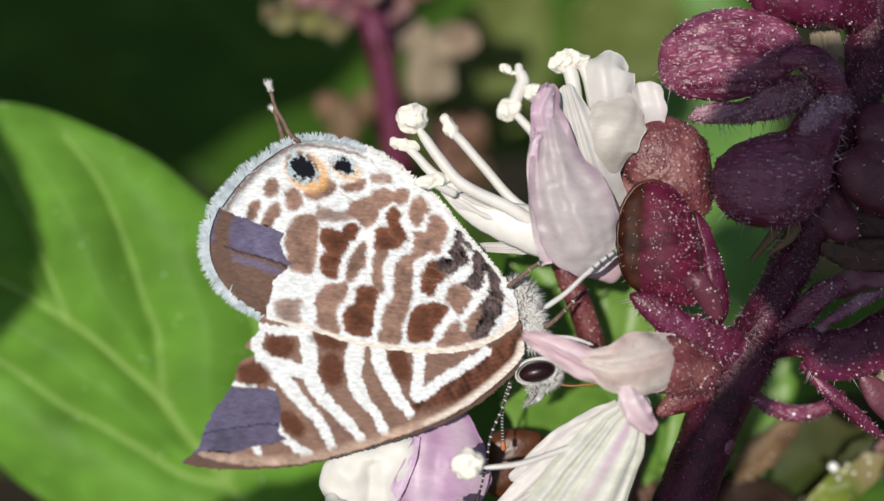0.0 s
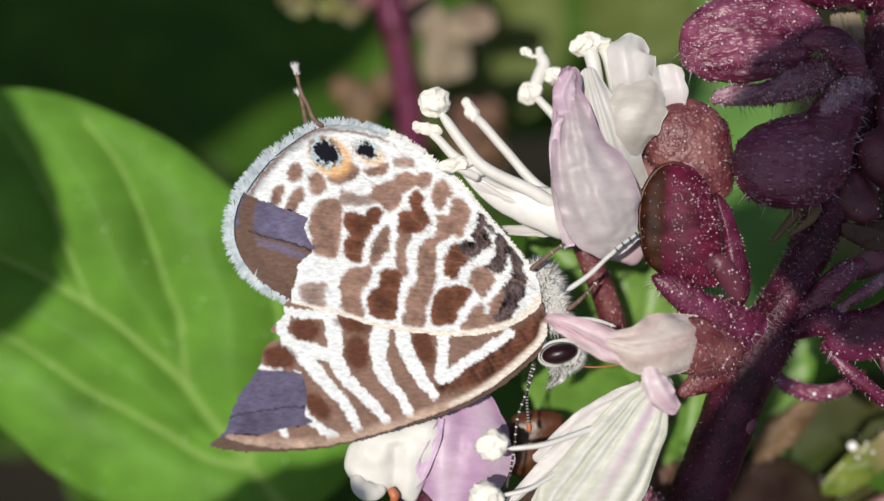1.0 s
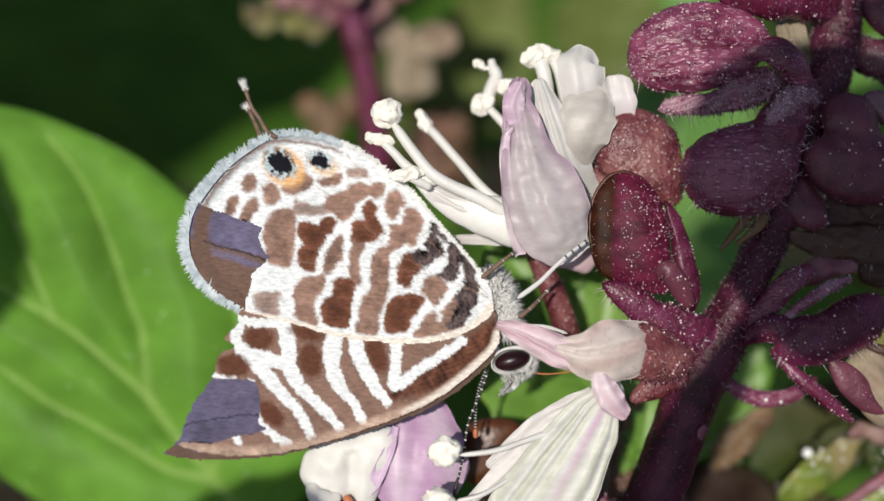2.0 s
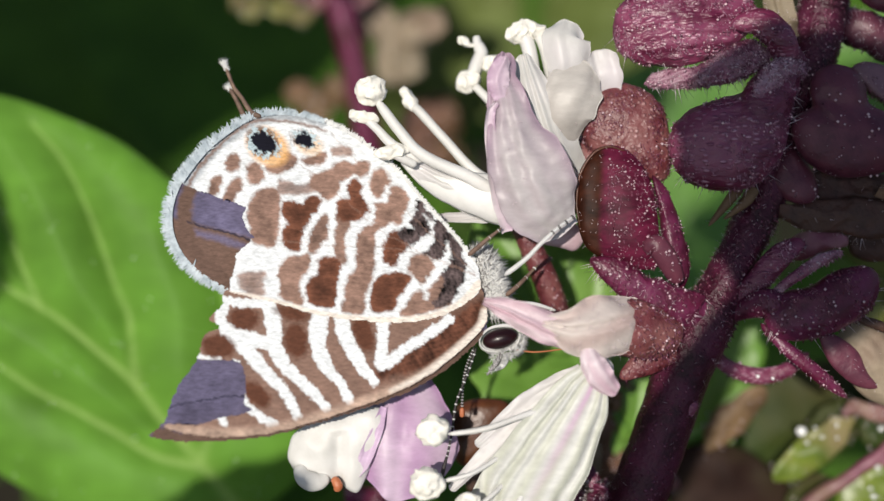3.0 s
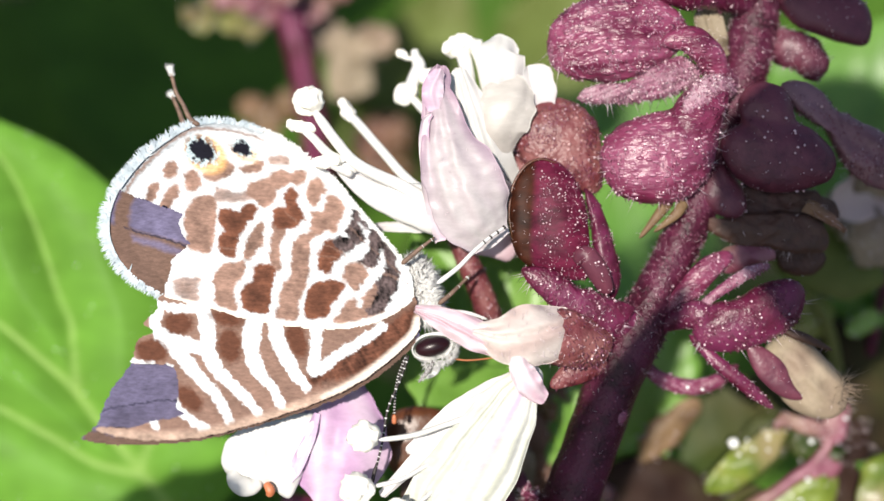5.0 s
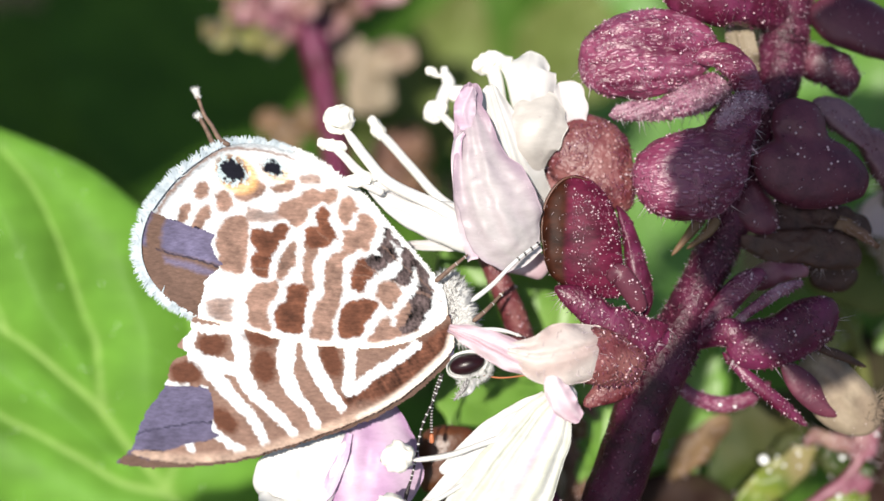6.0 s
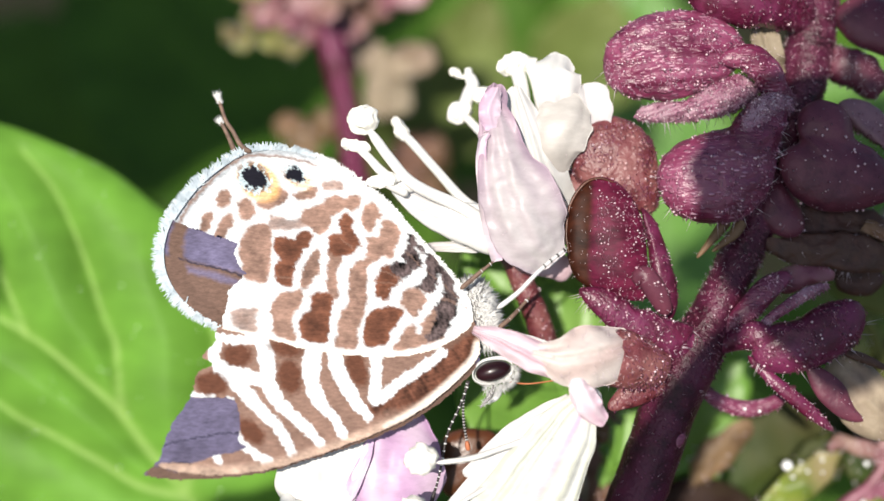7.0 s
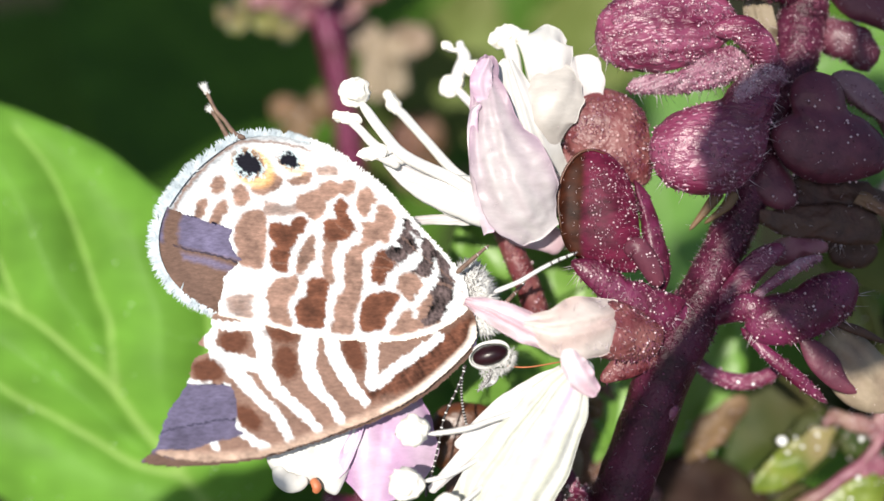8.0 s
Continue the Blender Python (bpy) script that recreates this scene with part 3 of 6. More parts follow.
    cell([(453, 368), (464, 374), (471, 382), (461, 401), (459, 430), (463, 442), (453, 444), (449, 421), (452, 392)])
    cell([(351, 458), (364, 441), (384, 439), (399, 436), (393, 460), (383, 474), (379, 493), (385, 514), (371, 513), (351, 503), (355, 484), (350, 470)])
    cell([(280, 470), (294, 466), (322, 466), (314, 480), (317, 499), (300, 499), (284, 491)], 0.85)
    cell([(579, 449), (586, 439), (599, 435), (609, 441), (616, 453), (609, 466), (599, 470), (597, 482), (589, 473), (577, 458)])
    cell([(611, 497), (623, 482), (636, 472), (640, 487), (645, 511), (630, 523), (608, 530), (581, 537), (561, 537), (573, 521), (586, 504), (596, 501), (599, 514), (611, 514)])
    spot([(358, 343), (375, 344), (393, 349), (400, 337), (413, 334), (422, 342), (412, 356), (404, 361), (402, 373), (392, 383), (379, 385), (367, 373), (357, 359)])
    spot([(357, 388), (370, 381), (389, 387), (386, 407), (381, 424), (364, 419), (355, 407)])
    spot([(451, 363), (454, 344), (466, 338), (479, 344), (495, 358), (493, 368), (473, 374), (459, 371)])
    spot([(471, 315), (484, 305), (494, 315), (492, 329), (501, 348), (505, 358), (491, 358), (479, 344), (473, 329)])
    spot([(417, 458), (419, 445), (433, 438), (449, 444), (450, 467), (433, 471), (419, 467)])
    spot([(397, 493), (403, 477), (423, 469), (447, 471), (445, 493), (440, 517), (427, 522), (405, 516), (397, 506)])
    spot([(534, 415), (542, 401), (557, 396), (572, 410), (570, 422), (557, 430), (550, 449), (537, 447), (532, 435)])
    spot([(510, 497), (517, 480), (537, 468), (562, 466), (576, 473), (566, 492), (553, 507), (546, 526), (526, 531), (511, 528), (508, 512)])
    fleck([(560, 396), (572, 391), (590, 399), (592, 408), (582, 415), (568, 408)])
    fleck([(582, 381), (592, 357), (590, 343), (598, 348), (600, 372), (610, 391), (606, 398), (594, 396)])
    fleck([(607, 429), (621, 415), (623, 391), (627, 376), (636, 386), (636, 415), (631, 437), (619, 437)])
    fleck([(592, 343), (607, 362), (626, 381), (646, 400), (661, 419), (665, 443), (653, 438), (649, 414), (631, 386), (604, 362)])
    fleck([(636, 472), (646, 458), (656, 443), (670, 448), (670, 467), (662, 486), (652, 501), (642, 516), (620, 521), (630, 501), (640, 487)])
    # eye spots: black centre, ring of blue scales, orange outside
    col = lay(col, oval(A, B, 332, 246, 40, 31, 35), ORANGE * np.array((1.12, 1.4, 1.9)), 5, 0.85)
    col = lay(col, oval(A, B, 323, 239, 31, 25, 35) + 3 * rag(A, B, 3, 67), BROWN * 0.6, 2, 0.8)
    col = lay(col, oval(A, B, 324, 240, 28, 22, 35) + 8 * rag(A, B, 2.4, 68), CYAN * np.array((1.6, 1.15, 1.02)), 1.5)
    col = lay(col, oval(A, B, 324, 240, 21, 17, 38) + 5 * rag(A, B, 3, 8), JET, 1.5)
    col = lay(col, oval(A, B, 404, 243, 24, 18, 20), ORANGE * np.array((1.12, 1.5, 2.2)), 5, 0.6)
    col = lay(col, oval(A, B, 394, 234, 22, 15, 30) + 4 * rag(A, B, 3, 69), BROWN * 0.8, 2, 0.7)
    col = lay(col, oval(A, B, 396, 235, 20, 14, 30) + 7 * rag(A, B, 2.4, 70), CYAN * np.array((1.7, 1.2, 1.05)), 1.5)
    col = lay(col, oval(A, B, 396, 235, 17, 11, 30) + 4 * rag(A, B, 3, 9), JET, 1.5)
    # scaly rim outside a brown line, and veins
    rim = reach(A, B, HIND_EDGE[8:19], [10, 16, 20, 20, 18])
    col = lay(col, rim + 2 * rag(A, B, 5, 14), FRINGE * (1 + 0.25 * rag(A, B, 6, 15))[:, None], 4, 0.9)
    col = lay(col, reach(a, b, [(186, 322), (205, 290), (245, 246), (285, 214), (320, 202), (360, 203), (400, 209), (432, 220)], [3.0, 2.8, 2.6]), BROWN * 0.95, 2.4, 0.9)
    for line in ([(690, 470), (560, 425), (450, 420), (300, 402)], [(690, 470), (540, 400), (430, 310), (350, 250)], [(690, 465), (560, 350), (470, 255), (445, 225)]):
        col = lay(col, reach(a, b, line, [1.0]), BROWN * 1.3, 1.0, 0.45)
    # cream leading edge
    col = lay(col, reach(A, B, [(255, 500), (300, 508), (350, 519), (400, 533), (460, 543), (520, 548), (580, 547), (630, 537), (668, 517), (696, 486)], [7, 7, 8]), CREAM, 2)
    return col


def paint_fore(A, B):
    a, b = A + 2.4 * rag(A, B, 6, 11) + 1.6 * rag(A, B, 2.2, 63), B + 2.4 * rag(A, B, 6, 12) + 1.6 * rag(A, B, 2.2, 64)
    col = np.tile(BROWN, (len(A), 1)) * (1 + 0.2 * rag(A, B, 40, 13))[:, None]
    col = lay(col, reach(a, b, [(520, 640), (600, 606), (660, 565), (700, 525)], [12, 26, 26, 14]), np.array((0.105, 0.042, 0.026)) * (1 + 0.5 * rag(A, B, 6, 18))[:, None], 8)
    for line, w in [
        ([(255, 566), (290, 600), (320, 632), (345, 660), (365, 690), (373, 710)], [12, 12, 9, 8]),
        ([(258, 562), (300, 580), (340, 590)], [12]),
        ([(325, 510), (336, 550), (338, 590), (356, 625), (385, 655), (410, 680), (429, 701)], [14, 14, 10, 8]),
        ([(250, 515), (243, 545), (255, 570)], [9]),
        ([(250, 512), (330, 518)], [9]),
        ([(268, 620), (276, 660), (287, 692), (310, 712), (332, 727)], [7, 7, 8]),
        ([(416, 540), (414, 590), (430, 630), (452, 655), (466, 687)], [16, 14, 9, 8]),
        ([(455, 548), (470, 590), (490, 625), (510, 653)], [14, 12, 8]),
        ([(529, 545), (526, 590), (521, 624)], [11, 9]),
        ([(523, 627), (560, 602), (600, 575), (642, 546)], [9]),
        ([(200, 606), (240, 612)], [4]),
        ([(240, 712), (246, 724)], [7]),
    ]:
        col = lay(col, reach(a, b, line, w), WHITE)
    for a0, b0, ra, rb, tn in [(284, 543, 27, 19, 10), (238, 590, 30, 20, 10), (370, 533, 30, 12, 10), (376, 580, 20, 30, -5), (304, 672, 28, 17, 42), (495, 568, 17, 34, -14)]:
        d = oval(a, b, a0, b0, ra, rb, tn)
        col = lay(col, d, DARK * 1.35, 4)
        col = lay(col, d + 6, DARK * 1.2, 6, 0.6)
    # pale leading edge
    rim = reach(A, B, [(710, 530), (700, 560), (658, 599), (600, 642), (540, 671), (480, 693), (420, 713), (350, 732), (290, 741), (220, 741), (140, 734)], [8, 9, 10, 11])
    col = lay(col, rim, TANNED * (1 + 0.2 * rag(A, B, 9, 17))[:, None], 6)
    col = lay(col, reach(A, B, [(708, 535), (697, 562), (650, 604), (595, 643), (540, 669)], [8, 8, 6, 3]), CREAM * 0.95, 4)
    return col


def paint_dusk(A, B):
    a, b = A + 3 * rag(A, B, 7, 21), B + 3 * rag(A, B, 7, 22)
    col = np.tile(DUSK, (len(A), 1)) * (1 + 0.25 * rag(A, B, 25, 23))[:, None]
    col = lay(col, reach(a, b, [(130, 744), (220, 752), (420, 720), (540, 682), (620, 645), (700, 575)], [14]), BROWN * 0.55, 5)
    col = lay(col, reach(a, b, [(150, 696), (210, 684), (300, 672)], [1.2]), JET * 3, 1.0)
    return col


def paint_far_hind(A, B):
    a, b = A + 3 * rag(A, B, 7, 31), B + 2 * rag(A, B, 7, 32)
    col = np.tile(DUSK * 1.0, (len(A), 1)) * (1 + 0.3 * rag(A, B, 25, 33))[:, None]
    col = lay(col, (b - (372 + 0.28 * (A - 180))) * -1, BROWN * 0.72, 3)
    col = lay(col, reach(a, b, [(200, 392), (240, 404), (295, 420)], [6]), DUSK * 1.3, 4, 0.8)
    col = lay(col, reach(a, b, [(205, 300), (190, 335), (186, 375), (196, 415), (225, 455), (262, 482)], [13, 14, 10]), BROWN * 0.62, 4)
    col = lay(col, reach(a, b, [(190, 377), (245, 392), (300, 408)], [1.2]), JET * 3, 1.0)
    return col


def wing(outline, paint, depth, step, cut=None, seed=0, n_line=5, jag=1.1):
    """A wing as a fine sheet with its scales' colours; cut: what is torn away."""
    ring = spline(np.array(outline + outline[:1], float), n_line * len(outline))
    lo, hi = ring.min(0) - 6, ring.max(0) + 6
    ga, gb = np.arange(lo[0], hi[0], step), np.arange(lo[1], hi[1], step)
    A, B = (g.ravel() for g in np.meshgrid(ga, gb))
    ja, jb = A + jag * rag(A, B, 4, seed + 51), B + jag * rag(A, B, 4, seed + 52)
    keep = inside(ja, jb, ring)
    if cut:
        keep &= ~inside(A + 2.2 * jag * rag(A, B, 5, seed + 53), B + 2.2 * jag * rag(A, B, 5, seed + 54), cut)
    nx, ny = len(ga), len(gb)
    idx = np.arange(nx * ny).reshape(ny, nx)
    q = np.stack((idx[:-1, :-1], idx[1:, :-1], idx[1:, 1:], idx[:-1, 1:]), -1).reshape(-1, 4)
    q = q[keep[q].all(1)]
    used, q = np.unique(q, return_inverse=True)
    q = q.reshape(-1, 4)
    A, B = A[used], B[used]
    w = lie(A, B) + depth(A, B) + 0.05 * np.sin(A / 37 + B / 55)
    k = (REACH - w) / REACH
    V = np.column_stack(((A - 784) / 40 * k, (444 - B) / 40 * k, w))
    return (V, q), paint(A, B)


def edge_hairs(line, lengths, count, depth, seed, out=-1.0, spread=0.45):
    """A fringe of flat scales standing off an edge."""
    rng = np.random.default_rng(seed)
    st = spline(np.asarray(line, float), 200)
    tan = unit(np.gradient(st, axis=0))
    V, F = [], []
    for i in range(count):
        f = rng.random() * 198
        j = int(f)
        p = st[j] + (st[j + 1] - st[j]) * (f - j)
        n = np.array((tan[j][1], -tan[j][0])) * out
        way = unit(n + rng.normal(0, spread, 2))
        ln = np.interp(f / 199, np.linspace(0, 1, len(lengths)), lengths) * rng.uniform(0.6, 1.15)
        sd = np.array((-way[1], way[0])) * rng.uniform(1.0, 2.0)
        w0 = float(lie(*p)) + depth + rng.uniform(-0.08, 0.08)
        p = p - way * 4
        pts = [S(*(p - sd), w0), S(*(p + sd), w0), S(*(p + way * ln * 0.6 + sd * 0.8), w0 + 0.03), S(*(p + way * ln), w0 + 0.04), S(*(p + way * ln * 0.6 - sd * 0.8), w0 + 0.05)]
        k = len(V)
        V += pts
        F.append((k, k + 1, k + 2, k + 3, k + 4))
    return np.array(V), F


PIVOT = S(705, 500, -0.9)


def butterfly():
    bf = thing("butterfly", PIVOT, "brown and white zebra-striped butterfly with torn wings on basil flower", "butterfly")
    near, col = wing(HIND_EDGE, paint_hind, lambda a, b: 0.04 + 0 * a, 1.7, HIND_TORN, 1)
    hw = part("hindwing", near, WING, bf, "brown hindwing with white rings and two eye spots, torn margin", colours=col)
    part("fringe", edge_hairs([(432, 204), (390, 192), (345, 189), (300, 198), (255, 226), (222, 253), (197, 282), (180, 305)], [11, 16, 21, 21], 620, 0.1, 3), FRINGE_HAIR, hw)
    part("fringe", edge_hairs([(690, 445), (660, 405), (625, 365), (590, 325), (560, 290), (520, 255), (470, 220), (430, 202)], [9, 8, 10, 12], 420, 0.12, 4, spread=0.6), WHITE_HAIR, hw)
    near, col = wing(FORE_EDGE, paint_fore, lambda a, b: -0.05 + 0 * a, 1.7, None, 2)
    part("forewing", near, WING, bf, "brown forewing with white stripes and tattered outer edge", colours=col)
    gap = lambda a, b: -0.22 - 0.0007 * (705 - a)
    far, col = wing(HIND_EDGE, paint_far_hind, gap, 2.4, None, 3)
    fw = part("hindwing", far, WING, bf, "inner face of the far hindwing, violet brown", colours=col)
    part("fringe", edge_hairs([(220, 255), (197, 282), (178, 308), (164, 342), (160, 375), (165, 405), (180, 435), (203, 460), (232, 480), (262, 497)], [17, 21, 22, 22, 20, 14], 760, -0.6, 5), FRINGE_HAIR, fw)
    far, col = wing(FORE_FAR, paint_dusk, lambda a, b: gap(a, b) - 0.15, 2.4, None, 4)
    part("forewing", far, WING, bf, "inner face of the far forewing, dusty violet", colours=col)
    # body
    lz = lie(690, 470)
    thorax = loft([S(694, 428, lz - 0.9), S(712, 455, lz - 0.7), S(726, 500, lz - 0.6), S(726, 545, lz - 0.7)], [0.3, 0.45, 0.45, 0.35], [0.4, 0.5, 0.5, 0.45], rough=0.12, seed=2)
    tx = part("thorax", thorax, WHITE_HAIR, bf, "grey body with white fluff")
    part("fluff", fuzz(thorax, 1500, 0.5, 0.055, 7, 1.1, comb=(0.4, 0.3, 0.3)), WHITE_HAIR, tx)
    part("fluff", fuzz(thorax, 900, 0.5, 0.016, 8, 0.9, pick=lambda c, n: (c[:, 0] < -1.75) * 1.0), GREY_FUZZ, tx, "dark grey hairs among the white")
    abdomen = loft([S(682, 446, lz - 1.2), S(622, 398, lz - 1.3), S(545, 332, lz - 1.5), S(490, 285, lz - 1.6)], [0.4, 0.55, 0.5, 0.3], [0.4, 0.5, 0.45, 0.25], rough=0.08, seed=3)
    part("abdomen", abdomen, GREY_FUZZ, bf, "slim grey abdomen between the wings")
    hz = lie(705, 560) - 0.5
    hd = blob(S(728, 586, hz - 0.6), (0.8, 0.55, 0.75), 12, 0.06, 0.5, 4)
    head = part("head", hd, PALE_FUZZ, bf, "small dark head with white-rimmed eyes")
    part("eye", blob(S(733, 580, hz + 0.25), (0.8, 0.44, 0.45), 14, n=20, m=28), EYE, head)
    ring = spline(np.array([S(733 + 35 * math.cos(q) + 5 * math.sin(q), 580 + 21 * math.sin(q) - 9 * math.cos(q), hz + 0.1) for q in np.linspace(0, 6.283, 17)]), 60)
    part("eye_rim", tube(ring, [0.05, 0.09, 0.04, 0.03, 0.06, 0.10, 0.05], 60, 8, rough=0.05), WHITE_HAIR, head)
    part("face_hair", join(fuzz(blob(S(742, 607, hz), (0.65, 0.2, 0.4), 20), 420, 0.32, 0.02, 9, 0.8), fuzz(blob(S(766, 588, hz), (0.2, 0.4, 0.3), -20), 420, 0.3, 0.02, 10, 0.8)), WHITE_HAIR, head)
    part("palp", tube([S(735, 605, hz + 0.2), S(726, 622, hz + 0.5), S(708, 644, hz + 0.6)], [0.1, 0.12, 0.04]), GREY_FUZZ, head)
    part("palp", tube([S(748, 604, hz - 0.1), S(738, 625, hz + 0.2), S(722, 636, hz + 0.3)], [0.12, 0.15, 0.04]), WHITE_HAIR, head)
    part("proboscis", tube([S(762, 600, hz), S(800, 604, hz - 0.2), S(870, 596, hz - 0.8)], [0.045, 0.035, 0.03]), RUST, head)
    part("palp_tuft", fuzz(tube([S(740, 605, hz + 0.2), S(728, 622, hz + 0.5), S(710, 641, hz + 0.6)], [0.1, 0.12, 0.05]), 200, 0.22, 0.014, 11, 0.6), WHITE_HAIR, head)
    # antennae: ringed shafts with clubs
    feelers = []
    for line, seed in (([(692, 594), (676, 640), (656, 690), (648, 740), (640, 780), (632, 808)], 0), ([(688, 594), (674, 630), (668, 665), (667, 700)], 1)):
        pts = [S(a, b, hz + 0.35 + 0.1 * i * (1 - 2 * seed)) for i, (a, b) in enumerate(line)]
        ant = part("antenna", tube(pts, [0.06, 0.05, 0.055], 40), BLACK, bf, "thin antenna ringed black and white", at=pts[0])
        st = spline(np.array(pts), 60)
        for i in range(3, 58, 3):
            part("ring", tube([st[i], (st[i] + st[i + 1]) / 2, st[i + 1]], [0.068], 5, 7), WHITE_HAIR, ant)
        if seed:
            part("club", loft([pts[-1], S(667, 708, hz), S(667, 718, hz)], [0.07, 0.12, 0.1], [0.07, 0.12, 0.1], 10, 8), RUST, ant)
        else:
            part("club", loft([pts[-2], pts[-1], S(629, 830, hz + 0.9)], [0.05, 0.09, 0.05], [0.05, 0.09, 0.05], 10, 8), BLACK, ant)
        feelers.append(ant)
    # legs
    legs = []
    for line, mat, spots in (([(738, 470, 0.1), (775, 440, 0.5), (812, 402, 0.7), (862, 364, 0.3)], WHITE_HAIR, True),
                             ([(676, 436, -0.3), (706, 410, -0.1), (736, 387, -0.2)], BROWN_FUZZ, False),
                             ([(742, 506, -0.6), (770, 482, -0.6), (800, 452, -1.2)], BROWN_FUZZ, False),
                             ([(744, 520, -0.6), (790, 520, -0.4), (830, 532, -0.6)], WHITE_HAIR, False)):
        pts = [S(*p) for p in line]
        leg = part("leg", tube(pts, [0.12, 0.095, 0.055], 24, rough=0.02), mat, bf, at=pts[0])
        st = spline(np.array(pts), 40)
        for i in (28, 31, 34, 37) if spots else (14, 24, 34):
            part("band", tube([st[i], (st[i] + st[i + 1]) / 2, st[min(i + 1, 39)]], [0.1], 5, 7), BLACK if spots else WHITE_HAIR, leg)
        legs.append(leg)
    # tails of the hindwings
    tails = []
    for line, z in (([(322, 196), (304, 184), (292, 160), (279, 134), (268, 92)], 0.12), ([(296, 200), (291, 182), (284, 160), (274, 138)], -0.9)):
        pts = [S(a, b, float(lie(a, b)) + z) for a, b in line]
        tail = part("tail", tube(pts, [0.13, 0.12, 0.1, 0.09, 0.09], 30, rough=0.03), BROWN_FUZZ, bf, "thread-like brown tail with white tip", at=pts[0])
        tip = loft([pts[-2] * 0.5 + pts[-1] * 0.5, pts[-2] * 0.2 + pts[-1] * 0.8, pts[-1]], [0.09, 0.13, 0.17], [0.08, 0.09, 0.08], 12, 8, rough=0.03)
        end = part("tip", tip, WHITE_HAIR, tail)
        part("tuft", fuzz(tip, 70, 0.2, 0.016, 12, 0.5, comb=tuple(unit(pts[-1] - pts[-2]))), WHITE_HAIR, end)
        tails.append(tail)
    return bf, feelers, legs, tails


insect, feelers, legs, tails = butterfly()


# ---- the flower spike ----
def clumped(c, n):
    """Where glands stand thick and where sparse."""
    return np.array([max(0.02, noise.noise(Vector(p) * 0.9) + 0.3) for p in c]) * (n[:, 2] > -0.3)


def dress(ob, shape, material, hairs, hair_len, beads, seed):
    """Hairs, glands and beads on a lobe."""
    soft = material in (CALYX_DARK, STRAW, BUFF, CALYX_OLIVE, DRY, TAN, LIME)
    if hairs:
        part("hair", fuzz(shape, hairs // (2 if material is CALYX_FUZZY else 5), hair_len, 0.012, seed + 100, 0.8), PALE_HAIR, ob, kind="stuff")
    if beads:
        if not soft:
            part("papilla", fuzz(shape, int(beads * (0.9 if material is CALYX_PINK else 1.4)), 0.19, 0.034, seed + 300, 0.9, pick=clumped, comb=(0.3, -1.3, -0.2)), PAPILLA_PALE if material in (CALYX_PINK, CALYX_FUZZY) else PAPILLA, ob, kind="stuff")
        part("gland_bead", fuzz(shape, int(beads * 0.11), 0.06, 0.012, seed + 200, 0.3, 0.062, pick=clumped), BEAD, ob, kind="stuff")


def pod(owner, name, line, wide, thick, material, hairs=0, hair_len=0.22, beads=0, label="", **more):
    """One long lobe with its hairs and gland beads."""
    shape = loft([S(*p) for p in line], [x / 40 for x in wide], [x / 40 for x in thick], **more)
    ob = part(name, shape, material, owner, label)
    dress(ob, shape, material, hairs, hair_len, beads, more.get("seed", 0))
    return ob


def lobe(owner, name, outline, w, high, material, hairs=0, hair_len=0.22, beads=0, label="", bristles=0, **more):
    """One plump lobe of a given outline with its hairs and gland beads; bristles: long white hairs along its lower rim."""
    shape = cushion(outline, w, high, **more)
    ob = part(name, shape, material, owner, label)
    dress(ob, shape, material, hairs, hair_len, beads, more.get("seed", 0))
    if bristles:
        below = lambda c, n: (np.abs(n[:, 2]) < 0.6) * (n[:, 1] < 0.2)
        part("bristle", fuzz(shape, bristles, 0.75, 0.018, more.get("seed", 0) + 400, 0.7, pick=below), PALE_HAIR, ob, kind="stuff")
    return ob


def sheet(owner, name, line, wide, material, hairs=0, hair_len=0.25, label="", tint=None, **more):
    """One petal, with a few soft hairs; tint(along, across) gives its colours."""
    shape = petal([S(*p) for p in line], [x / 40 for x in wide], **more)
    colours = None
    if tint:
        n, m = more.get("n", 60), more.get("m", 41)
        G, X = np.meshgrid(np.linspace(0, 1, n), np.linspace(-1, 1, m), indexing="ij")
        colours = np.tile(tint(G, X).reshape(-1, 3), (2, 1))
    ob = part(name, shape, PETAL_PAINT if tint else material, owner, label, colours=colours)
    if hairs:
        part("hair", fuzz(shape, hairs, hair_len, 0.013, more.get("seed", 0) + 100, 0.8), PALE_HAIR, ob, kind="stuff")
    return ob


def blend(k, one, two):
    k = np.clip(k, 0, 1)[..., None]
    return np.array(one) * (1 - k) + np.array(two) * k


def lip_tint(G, X):
    """Pearly middle, mauve towards the rim and tip."""
    k = 1.0 * G ** 2 + 0.75 * np.abs(X) ** 3 * (0.4 + G) + 0.16 * np.sin(9 * G + 5 * X) * np.sin(7 * X + 2)
    return blend(k, (0.50, 0.465, 0.47), (0.37, 0.26, 0.335))


def skirt_tint(G, X):
    """Greenish white with one lilac streak; stripes paint in the shading of the folds."""
    c = blend(0.5 + 0.5 * np.sin(17 * X + 3 * G), (0.55, 0.56, 0.48), (0.65, 0.65, 0.62))
    k = np.exp(-((X + 0.12) / 0.11) ** 2) * np.clip(1.2 - 1.5 * G, 0, 1)
    return c * (1 - k[..., None]) + np.array((0.66, 0.45, 0.62)) * k[..., None]


def violet_tint(G, X):
    return blend(0.5 + 0.4 * np.sin(5 * X + 4 * G) + 0.3 * np.abs(X) ** 4, (0.64, 0.50, 0.63), (0.46, 0.28, 0.46))


